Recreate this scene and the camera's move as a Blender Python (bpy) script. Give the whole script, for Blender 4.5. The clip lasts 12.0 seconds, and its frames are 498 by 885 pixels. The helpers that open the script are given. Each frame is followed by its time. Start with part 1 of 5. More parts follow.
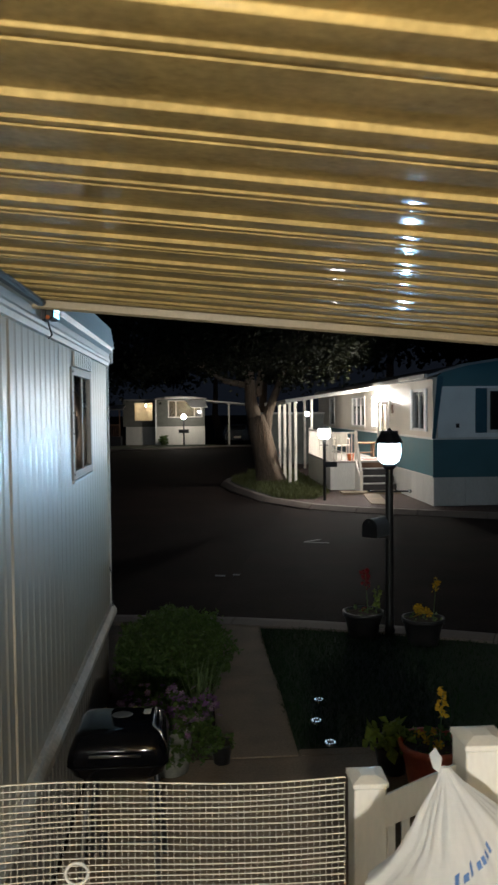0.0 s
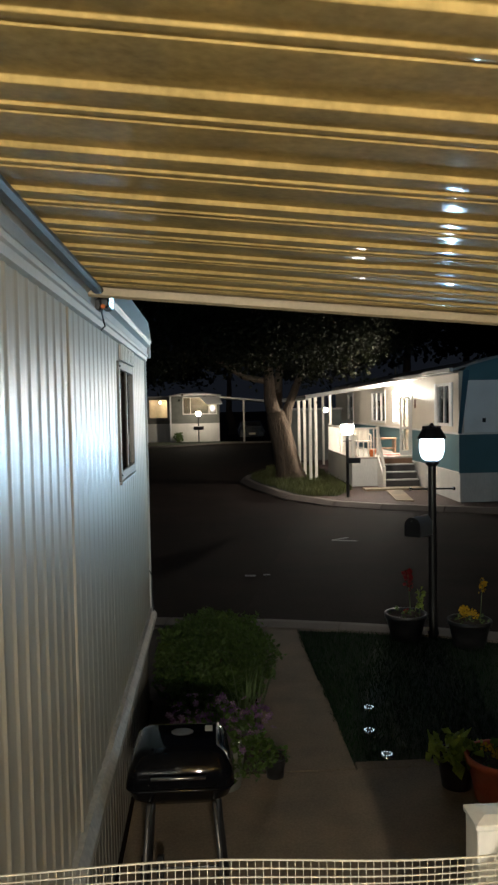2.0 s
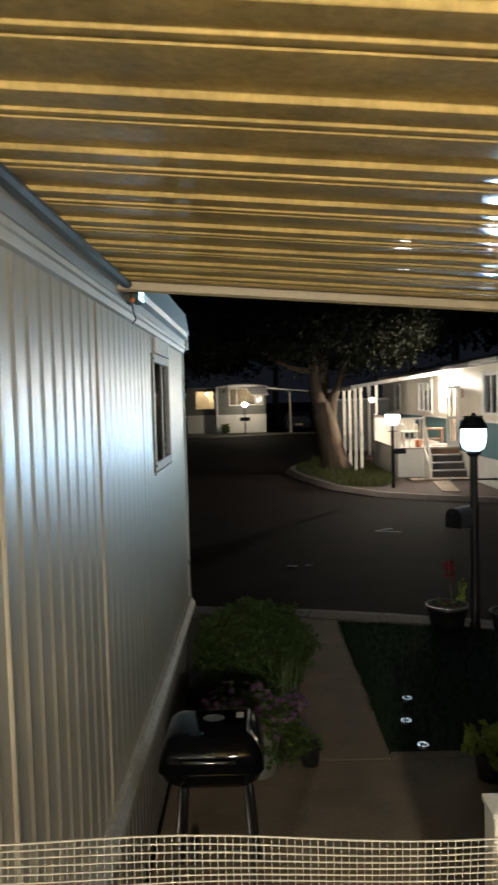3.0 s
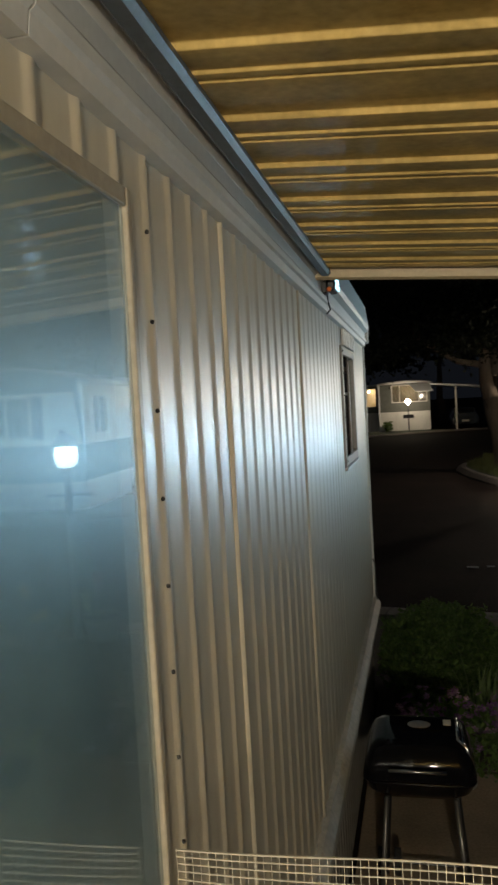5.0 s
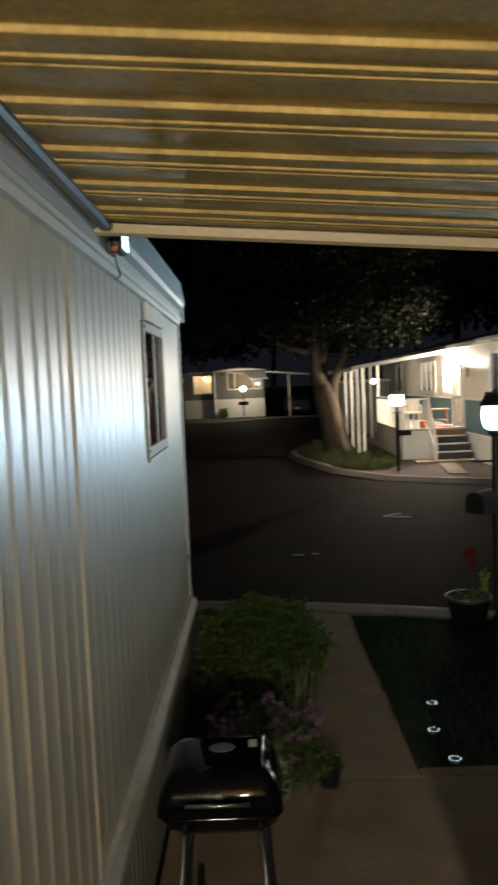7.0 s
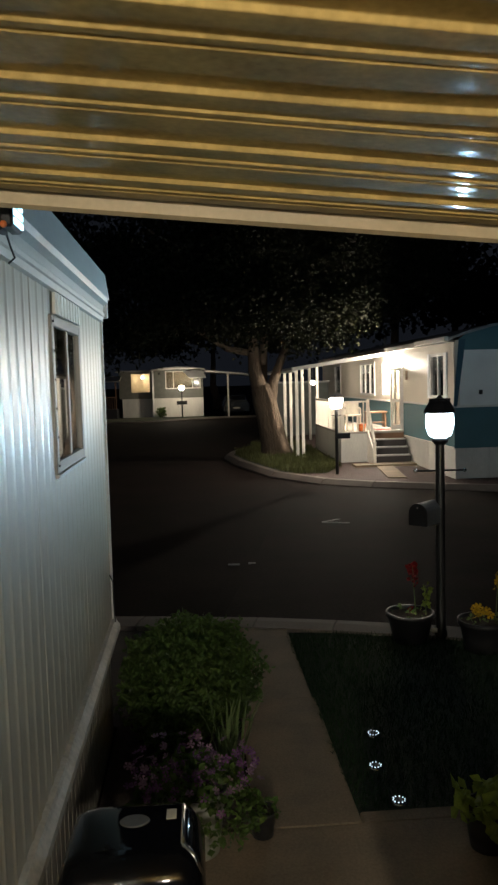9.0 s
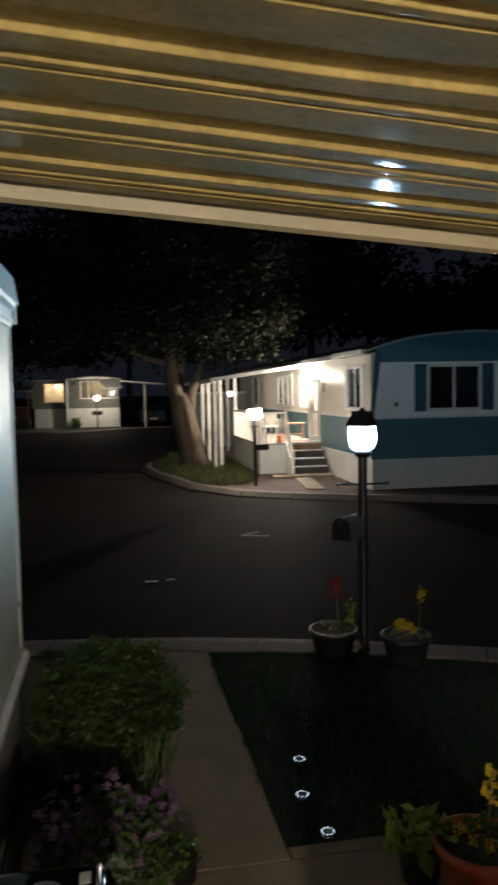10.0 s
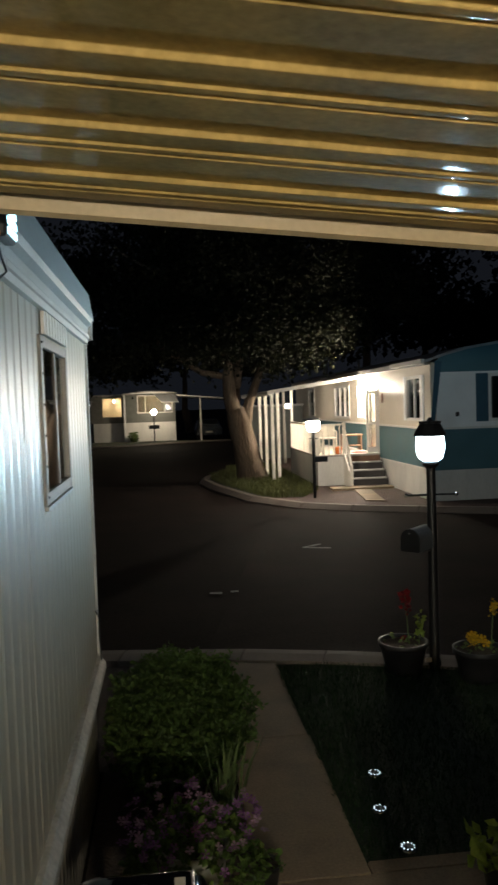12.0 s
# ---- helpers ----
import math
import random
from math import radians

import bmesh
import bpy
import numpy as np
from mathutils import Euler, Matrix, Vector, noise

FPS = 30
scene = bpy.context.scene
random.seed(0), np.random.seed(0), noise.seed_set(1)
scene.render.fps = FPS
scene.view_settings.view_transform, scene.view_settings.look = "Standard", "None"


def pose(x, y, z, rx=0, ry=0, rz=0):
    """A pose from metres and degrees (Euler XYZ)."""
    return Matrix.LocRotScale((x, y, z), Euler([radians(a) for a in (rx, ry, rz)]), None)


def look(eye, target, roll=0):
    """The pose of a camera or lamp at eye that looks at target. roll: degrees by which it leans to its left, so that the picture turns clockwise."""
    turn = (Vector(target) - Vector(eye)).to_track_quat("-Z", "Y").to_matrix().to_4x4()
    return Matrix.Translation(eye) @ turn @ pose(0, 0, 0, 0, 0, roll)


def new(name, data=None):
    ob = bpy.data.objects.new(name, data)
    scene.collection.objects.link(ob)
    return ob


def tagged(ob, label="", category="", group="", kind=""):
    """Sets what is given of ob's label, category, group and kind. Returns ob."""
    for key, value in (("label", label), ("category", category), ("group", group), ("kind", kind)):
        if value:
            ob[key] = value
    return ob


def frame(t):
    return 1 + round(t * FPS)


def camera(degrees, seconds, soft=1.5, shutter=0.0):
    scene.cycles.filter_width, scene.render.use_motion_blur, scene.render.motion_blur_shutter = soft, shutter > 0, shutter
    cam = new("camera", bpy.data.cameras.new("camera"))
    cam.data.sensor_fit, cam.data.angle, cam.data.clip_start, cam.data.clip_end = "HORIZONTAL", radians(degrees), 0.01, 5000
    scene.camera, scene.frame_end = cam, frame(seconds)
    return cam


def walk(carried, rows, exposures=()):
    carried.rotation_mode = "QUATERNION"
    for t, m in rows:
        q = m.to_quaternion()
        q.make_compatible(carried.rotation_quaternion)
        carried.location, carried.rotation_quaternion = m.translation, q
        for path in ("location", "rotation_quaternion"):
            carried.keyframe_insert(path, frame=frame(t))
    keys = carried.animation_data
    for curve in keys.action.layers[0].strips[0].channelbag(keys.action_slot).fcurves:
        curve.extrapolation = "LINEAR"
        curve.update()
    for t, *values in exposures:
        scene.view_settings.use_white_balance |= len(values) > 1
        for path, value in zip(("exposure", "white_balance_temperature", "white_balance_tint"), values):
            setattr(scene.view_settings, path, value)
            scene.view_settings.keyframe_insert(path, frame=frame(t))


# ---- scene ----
cam = camera(36.3, 12.0, 2.5, 0.5)
PATH = [
    (0, (0.148, 0.37, 2.447), (0.277, 2.364, 2.365), -0.6),
    (0.5, (0.074, 0.428, 2.445), (0.151, 2.424, 2.352), -0.5),
    (1, (-0.011, 0.536, 2.454), (0.029, 2.533, 2.359), -0.6),
    (1.5, (-0.063, 0.611, 2.459), (-0.008, 2.607, 2.364), -1.1),
    (2, (-0.1, 0.655, 2.445), (-0.001, 2.651, 2.354), -1.1),
    (2.5, (-0.082, 0.654, 2.426), (0.019, 2.649, 2.322), -1.2),
    (3, (-0.013, 0.62, 2.444), (-0.04, 2.616, 2.332), -1.5),
    (3.5, (-0.001, 0.606, 2.44), (-0.225, 2.591, 2.338), -1.9),
    (3.7, (-0.006, 0.608, 2.442), (-0.35, 2.575, 2.339), -2.3),
    (4.45, (-0.114, 0.689, 2.423), (-0.611, 2.614, 2.325), -2.8),
    (5.3, (-0.221, 0.77, 2.403), (-0.59, 2.734, 2.309), -3.2),
    (5.5, (-0.205, 0.861, 2.372), (-0.524, 2.833, 2.278), -3.1),
    (6, (-0.105, 0.956, 2.377), (-0.391, 2.932, 2.264), -3.4),
    (6.5, (-0.05, 1.027, 2.383), (-0.319, 3.004, 2.243), -3.7),
    (7, (-0.068, 1.22, 2.387), (-0.092, 3.214, 2.235), -2.4),
    (7.5, (-0.09, 1.397, 2.378), (0.025, 3.388, 2.22), -1.9),
    (7.7, (-0.077, 1.429, 2.386), (0.096, 3.415, 2.225), -1.5),
    (9.5, (-0.005, 1.812, 2.421), (0.122, 3.802, 2.263), -1.5),
    (10, (-0.013, 1.923, 2.426), (0.34, 3.887, 2.289), -1.1),
    (10.5, (-0.015, 1.973, 2.413), (0.428, 3.92, 2.302), -0.9),
    (11, (-0.04, 1.97, 2.414), (0.424, 3.913, 2.312), -0.9),
    (11.5, (-0.094, 1.924, 2.417), (0.239, 3.893, 2.315), -1.5),
    (12, (-0.129, 1.911, 2.421), (0.085, 3.897, 2.321), -1.9),
]
EXPOSURE = [(0.0, -0.1, 5500, 10), (1.0, -0.12, 5700, 10), (1.5, -0.05, 5900, 10), (2.0, 0.1, 5900, 10), (3.0, 0.1, 6000, 10), (3.5, 0.0, 6200, 10), (5.3, -0.38, 6500, 10), (5.5, -0.28, 7000, 10),
            (6.0, -0.08, 6500, 10), (6.5, 0.05, 6250, 10), (7.0, 0.1, 6250, 10), (7.5, 0.0, 6200, 10), (9.5, 0.15, 6150, 10), (10.5, 0.22, 5600, 10), (11.5, 0.2, 5900, 10), (12.0, 0.16, 6300, 10)]
walk(cam, [(t, look(eye, target, roll)) for t, eye, target, roll in PATH], EXPOSURE)

# ---- night sky ----
world = bpy.data.worlds.new("night")
scene.world = world
world.use_nodes = True
world.node_tree.nodes["Background"].inputs[0].default_value = (0.23, 0.26, 0.34, 1)
world.node_tree.nodes["Background"].inputs[1].default_value = 0.025

# strengths of the lamps that the place has
POST_LAMP, PORCH_FAR, YARD_LAMP, FAR_LAMP, PORCH_NEAR, PUCK, FLOOD = 11000.0, 1900.0, 130.0, 165.0, 3500.0, 1.1, 4.5


# ---- materials ----
def ramp(nt, fac, lo, hi):
    mix = nt.nodes.new("ShaderNodeMix")
    mix.data_type = "RGBA"
    mix.inputs[6].default_value, mix.inputs[7].default_value = (*lo, 1), (*hi, 1)
    nt.links.new(fac, mix.inputs[0])
    return mix.outputs[2]


def surface(name, color, rough=0.6, metal=0.0, var=0.25, scale=4.0, fine=60.0, bump=0.15, depth=0.004, coat=0.0, coat_rough=0.12, tint=None,
            stretch=(1, 1, 1), island=0.0, spec=0.5, transmission=0.0):
    """A painted, mineral or plant surface: broad stains and fine grain in the colour, uneven gloss and a fine relief."""
    m = bpy.data.materials.new(name)
    m.use_nodes = True
    nt, link = m.node_tree, m.node_tree.links.new
    b = nt.nodes["Principled BSDF"]
    co = nt.nodes.new("ShaderNodeTexCoord")
    mp = nt.nodes.new("ShaderNodeMapping")
    mp.inputs["Scale"].default_value = stretch
    geo = nt.nodes.new("ShaderNodeNewGeometry")
    link(geo.outputs["Position"], mp.inputs["Vector"])
    big, small = nt.nodes.new("ShaderNodeTexNoise"), nt.nodes.new("ShaderNodeTexNoise")
    for n, s, d in ((big, scale, 5), (small, fine, 4)):
        n.inputs["Scale"].default_value, n.inputs["Detail"].default_value = s, d
        link(mp.outputs[0], n.inputs["Vector"])
    mean = nt.nodes.new("ShaderNodeMath")
    mean.operation = "MULTIPLY_ADD"
    mean.inputs[1].default_value = 0.6
    half = nt.nodes.new("ShaderNodeMath")
    half.operation = "MULTIPLY"
    half.inputs[1].default_value = 0.4
    link(small.outputs[0], half.inputs[0])
    link(big.outputs[0], mean.inputs[0])
    link(half.outputs[0], mean.inputs[2])
    spread = nt.nodes.new("ShaderNodeMapRange")
    spread.inputs["From Min"].default_value, spread.inputs["From Max"].default_value = 0.3, 0.7
    link(mean.outputs[0], spread.inputs[0])
    lo = [max(0, c * (1 - var)) for c in color]
    hi = [min(1, c * (1 + var)) for c in (tint or color)]
    out = ramp(nt, spread.outputs[0], lo, hi)
    if island:
        hsv = nt.nodes.new("ShaderNodeHueSaturation")
        mr = nt.nodes.new("ShaderNodeMapRange")
        mr.inputs["To Min"].default_value, mr.inputs["To Max"].default_value = 1 - island, 1 + island
        link(geo.outputs["Random Per Island"], mr.inputs[0])
        link(mr.outputs[0], hsv.inputs["Value"])
        link(out, hsv.inputs["Color"])
        out = hsv.outputs[0]
    link(out, b.inputs["Base Color"])
    rr = nt.nodes.new("ShaderNodeMapRange")
    rr.inputs["To Min"].default_value, rr.inputs["To Max"].default_value = max(0.02, rough * 0.8), min(1, rough * 1.2)
    link(big.outputs[0], rr.inputs[0])
    link(rr.outputs[0], b.inputs["Roughness"])
    b.inputs["Metallic"].default_value = metal
    b.inputs["Specular IOR Level"].default_value = spec
    b.inputs["Coat Weight"].default_value = coat
    b.inputs["Coat Roughness"].default_value = coat_rough
    b.inputs["Transmission Weight"].default_value = transmission
    if bump:
        bp = nt.nodes.new("ShaderNodeBump")
        bp.inputs["Strength"].default_value, bp.inputs["Distance"].default_value = bump, depth
        link(small.outputs[0], bp.inputs["Height"])
        link(bp.outputs[0], b.inputs["Normal"])
    return m


def glow(name, color, strength):
    m = bpy.data.materials.new(name)
    m.use_nodes = True
    b = m.node_tree.nodes["Principled BSDF"]
    b.inputs["Base Color"].default_value = (*color, 1)
    b.inputs["Emission Color"].default_value = (*color, 1)
    b.inputs["Emission Strength"].default_value = strength
    return m


def glass(name, color=(1, 1, 1), rough=0.02):
    """A thin pane: mostly clear, with the gloss of glass."""
    m = bpy.data.materials.new(name)
    m.use_nodes = True
    nt, link = m.node_tree, m.node_tree.links.new
    clear, gloss, mix, lw, power, fr = (nt.nodes.new("ShaderNode" + k) for k in ("BsdfTransparent", "BsdfGlossy", "MixShader", "LayerWeight", "Math", "Math"))
    clear.inputs[0].default_value = (*color, 1)
    gloss.inputs["Roughness"].default_value = rough
    lw.inputs["Blend"].default_value = 0.5
    power.operation, power.inputs[1].default_value = "POWER", 3.0
    fr.operation, fr.inputs[1].default_value, fr.inputs[2].default_value = "MULTIPLY_ADD", 0.9, 0.05
    link(lw.outputs["Facing"], power.inputs[0])
    link(power.outputs[0], fr.inputs[0])
    link(fr.outputs[0], mix.inputs[0])
    link(clear.outputs[0], mix.inputs[1])
    link(gloss.outputs[0], mix.inputs[2])
    link(mix.outputs[0], nt.nodes["Material Output"].inputs[0])
    return m


def thin(name, color, rough=0.5, through_light=0.4, var=0.3, island=0.25):
    """Leaves, curtains and plastic film, which let light through."""
    m = surface(name, color, rough, var=var, scale=9, fine=90, bump=0.05, island=island)
    nt, link = m.node_tree, m.node_tree.links.new
    b = nt.nodes["Principled BSDF"]
    b.inputs["Specular IOR Level"].default_value = 0.25
    tr, mix = nt.nodes.new("ShaderNodeBsdfTranslucent"), nt.nodes.new("ShaderNodeMixShader")
    link(b.inputs["Base Color"].links[0].from_socket, tr.inputs[0])
    mix.inputs[0].default_value = through_light
    link(b.outputs[0], mix.inputs[1])
    link(tr.outputs[0], mix.inputs[2])
    link(mix.outputs[0], nt.nodes["Material Output"].inputs[0])
    return m


# Both asphalt colours are darkened to offset lamp light reaching the road.
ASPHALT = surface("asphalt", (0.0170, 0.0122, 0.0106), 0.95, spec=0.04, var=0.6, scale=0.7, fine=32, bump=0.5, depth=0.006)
ASPHALT_PALE = surface("paler asphalt beside a shadow line", (0.0205, 0.0150, 0.0132), 0.95, spec=0.04, var=0.6, scale=0.9, fine=32, bump=0.5, depth=0.006)
CONCRETE = surface("concrete", (0.20, 0.15, 0.098), 0.85, var=0.42, scale=2.4, fine=70, bump=0.35, depth=0.003)
KERB = surface("kerb concrete", (0.16, 0.135, 0.115), 0.85, var=0.3, scale=2.2, fine=60, bump=0.35, depth=0.004)
SOIL = surface("soil", (0.05, 0.036, 0.026), 0.95, var=0.5, scale=5, fine=50, bump=0.9, depth=0.02)
MULCH = surface("red bark mulch", (0.065, 0.037, 0.030), 0.9, var=0.5, scale=6, fine=40, bump=1.0, depth=0.03)
# Turf and blade colours sit near black, carrying the lawn's shade at night.
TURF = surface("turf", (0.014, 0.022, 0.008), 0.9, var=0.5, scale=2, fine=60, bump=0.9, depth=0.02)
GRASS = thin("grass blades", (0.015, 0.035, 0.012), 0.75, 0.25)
GRASS_DRY = thin("dry grass blades", (0.10, 0.11, 0.04), 0.6, 0.25)
SIDING = surface("grey painted aluminium siding", (0.42, 0.375, 0.285), 0.5, metal=0.04, var=0.10, scale=2.2, fine=45, bump=0.06, depth=0.003,
                 coat=0.66, coat_rough=0.32, stretch=(1, 1, 0.35))
TRIM = surface("white painted metal trim", (0.50, 0.50, 0.48), 0.4, metal=0.1, var=0.12, scale=3, fine=50, bump=0.06, depth=0.002)
FOOT_TRIM = surface("dusty white foot trim", (0.42, 0.40, 0.35), 0.6, var=0.35, scale=5, fine=40, bump=0.12)
SKIRT = surface("dusty skirting metal", (0.2, 0.18, 0.15), 0.6, var=0.35, scale=3, fine=40, bump=0.15, stretch=(1, 1, 0.3))
PAN = surface("cream enamelled awning metal", (0.41, 0.288, 0.100), 0.8, metal=0.0, spec=0.03, var=0.34, scale=7, fine=55, bump=0.10, depth=0.003, coat=0.2, coat_rough=0.06)
PAN_EDGE = surface("ivory awning fascia", (0.47, 0.37, 0.22), 0.45, var=0.15, scale=3, fine=50, bump=0.08)
CHANNEL = surface("blue grey channel metal", (0.09, 0.10, 0.11), 0.45, metal=0.3, var=0.2, scale=3)
WHITE_WOOD = surface("white painted wood", (0.78, 0.74, 0.66), 0.55, var=0.10, scale=5, fine=70, bump=0.2, depth=0.002, stretch=(1, 1, 0.3))
DECK_WOOD = surface("weathered deck wood", (0.11, 0.082, 0.056), 0.75, var=0.3, scale=5, fine=60, bump=0.3, stretch=(0.2, 1, 1))
NET = surface("beige plastic netting", (0.42, 0.385, 0.31), 0.45, var=0.12, scale=8, bump=0.05)
FILM = thin("white plastic film", (0.93, 0.92, 0.9), 0.32, 0.40, var=0.05, island=0.0)
film_out = FILM.node_tree.nodes["Material Output"]
film_mix, film_clear = FILM.node_tree.nodes.new("ShaderNodeMixShader"), FILM.node_tree.nodes.new("ShaderNodeBsdfTransparent")
film_mix.inputs[0].default_value = 0.28
FILM.node_tree.links.new(film_out.inputs[0].links[0].from_socket, film_mix.inputs[1])
FILM.node_tree.links.new(film_clear.outputs[0], film_mix.inputs[2])
FILM.node_tree.links.new(film_mix.outputs[0], film_out.inputs[0])
BLUE_INK = surface("blue print", (0.08, 0.16, 0.38), 0.4, var=0.05, bump=0)
BLACK_ENAMEL = surface("black enamel", (0.004, 0.004, 0.005), 0.05, spec=0.14, var=0.2, coat=0.0, bump=0.02)
BLACK_METAL = surface("black painted metal", (0.012, 0.012, 0.013), 0.4, var=0.3, bump=0.08)
BLACK_PLASTIC = surface("black plastic", (0.014, 0.014, 0.015), 0.45, var=0.3, bump=0.06)
CHROME = surface("bright steel", (0.6, 0.6, 0.6), 0.22, metal=1.0, var=0.1, bump=0.03)
GREY_TUBE = surface("grey steel tube", (0.12, 0.115, 0.11), 0.4, metal=0.7, var=0.2, bump=0.05)
BADGE = surface("grey badge", (0.12, 0.12, 0.12), 0.5, var=0.3)
PAPER = surface("pale sticker", (0.5, 0.46, 0.38), 0.6, var=0.1)
RUBBER = surface("black rubber", (0.015, 0.015, 0.015), 0.8, var=0.2)
TERRACOTTA = surface("terracotta", (0.42, 0.095, 0.05), 0.6, var=0.2, scale=6, fine=50, bump=0.2)
STONE_POT = surface("pale stone pot", (0.25, 0.25, 0.21), 0.8, var=0.3, scale=6, bump=0.3)
HEDGE_LEAF = thin("shrub leaves", (0.08, 0.13, 0.03), 0.38, 0.3)
LIME_LEAF = thin("lime green leaves", (0.22, 0.29, 0.05), 0.45, 0.3)
STRAP_LEAF = thin("strap leaves", (0.13, 0.18, 0.07), 0.4, 0.3)
# Leaf colour far below green foliage; it holds the crown's darkness.
TREE_LEAF_DARK = thin("tree leaves darkened for night", (0.0105, 0.0118, 0.0048), 0.9, 0.3, island=0.3)
BARK = surface("grey brown bark", (0.125, 0.09, 0.062), 0.9, var=0.45, scale=3, fine=22, bump=1.0, depth=0.05, stretch=(1, 1, 0.25))
TWIG = surface("twig bark", (0.09, 0.06, 0.04), 0.9, var=0.3)
PETAL_PURPLE = thin("purple petals", (0.19, 0.09, 0.21), 0.6, 0.3)
PETAL_PINK = thin("pink petals", (0.29, 0.18, 0.26), 0.6, 0.3)
PETAL_YELLOW = thin("yellow petals", (0.52, 0.33, 0.015), 0.6, 0.3)
PETAL_RED = thin("red petals", (0.17, 0.010, 0.012), 0.6, 0.3)
CREAM = surface("cream lap siding paint", (0.66, 0.60, 0.5), 0.55, var=0.08, scale=2, fine=40, bump=0.08)
GREYWHITE = surface("pale grey wall paint", (0.80, 0.81, 0.80), 0.6, var=0.1, scale=2, fine=40, bump=0.08)
TEAL = surface("blue teal wall paint", (0.065, 0.155, 0.185), 0.55, var=0.14, scale=2, fine=40, bump=0.08)
TEAL_DARK = surface("dark teal shutter paint", (0.03, 0.09, 0.13), 0.55, var=0.15)
WHITE_SKIRT = surface("off white skirting", (0.64, 0.63, 0.59), 0.65, var=0.15, scale=2, fine=30, bump=0.1, stretch=(1, 1, 0.3))
ROOF_METAL = surface("weathered roof metal", (0.32, 0.31, 0.3), 0.55, var=0.2, metal=0.2)
WHITE_FRAME = surface("white window frame", (0.7, 0.68, 0.64), 0.45, var=0.08)
# Near-black colour that stands for darkness in unlit rooms and on the far porch.
UNLIT_DARK = surface("near black unlit surface", (0.03, 0.03, 0.035), 0.9, var=0.2)
CURTAIN = thin("pale curtain", (0.62, 0.55, 0.42), 0.8, 0.5, var=0.1, island=0.0)
TAN_CURTAIN = thin("tan curtain", (0.55, 0.43, 0.26), 0.8, 0.3, var=0.2, island=0.0)
WOOD = surface("brown wood", (0.22, 0.12, 0.07), 0.6, var=0.25, stretch=(0.3, 1, 1))
ORANGE = surface("orange plastic", (0.6, 0.16, 0.04), 0.5, var=0.1)
CAR_PAINT = surface("dark car paint", (0.01, 0.011, 0.014), 0.2, var=0.1, coat=0.8, bump=0)
PANE = glass("window glass")
PANE_DARK = glass("dark window glass", (0.55, 0.57, 0.6), 0.03)


def dusty_glass(name):
    """A clear pane with a thin hazy film that scatters its gloss."""
    m = glass(name, (0.90, 0.95, 0.97), 0.02)
    nt, link = m.node_tree, m.node_tree.links.new
    out = nt.nodes["Material Output"]
    clean = out.inputs[0].links[0].from_socket
    haze, mix, n, mr = (nt.nodes.new("ShaderNode" + k) for k in ("BsdfGlossy", "MixShader", "TexNoise", "MapRange"))
    haze.inputs["Roughness"].default_value = 0.45
    haze.inputs["Color"].default_value = (0.72, 0.9, 1.0, 1)
    n.inputs["Scale"].default_value, n.inputs["Detail"].default_value = 5.0, 5
    mr.inputs["To Min"].default_value, mr.inputs["To Max"].default_value = 0.10, 0.27
    link(n.outputs[0], mr.inputs[0])
    link(mr.outputs[0], mix.inputs[0])
    link(clean, mix.inputs[1])
    link(haze.outputs[0], mix.inputs[2])
    link(mix.outputs[0], out.inputs[0])
    return m


DOOR_GLASS = dusty_glass("storm door glass")
LAMP_WHITE = glow("white lamp bulb", (0.53, 0.83, 1.0), POST_LAMP)


def frosted(name, color, strength, clear):
    """A glowing globe that also lets its bulb's light straight through."""
    m = bpy.data.materials.new(name)
    m.use_nodes = True
    nt, link = m.node_tree, m.node_tree.links.new
    a, b, mix = (nt.nodes.new("ShaderNode" + k) for k in ("Emission", "BsdfTransparent", "MixShader"))
    a.inputs[0].default_value, a.inputs[1].default_value = (*color, 1), strength
    mix.inputs[0].default_value = clear
    link(a.outputs[0], mix.inputs[1])
    link(b.outputs[0], mix.inputs[2])
    link(mix.outputs[0], nt.nodes["Material Output"].inputs[0])
    return m


GLOBE = frosted("frosted globe", (0.68, 0.88, 1.0), 16.0, 0.6)
LAMP_PORCH = glow("porch bulb", (1.0, 0.86, 0.66), PORCH_FAR)
LAMP_YARD = glow("yard lantern", (1.0, 0.85, 0.66), YARD_LAMP)
LAMP_FAR = glow("far yard lantern", (1.0, 0.82, 0.58), FAR_LAMP)
LAMP_NEAR = glow("near porch bulb", (1.0, 0.89, 0.69), PORCH_NEAR)
LED = glow("small white led", (0.75, 0.92, 1.0), PUCK)
LED_PANEL = glow("flood led panel", (0.42, 0.82, 1.0), FLOOD)
ROOM_BULB = glow("room bulb", (1.0, 0.76, 0.44), 330.0)


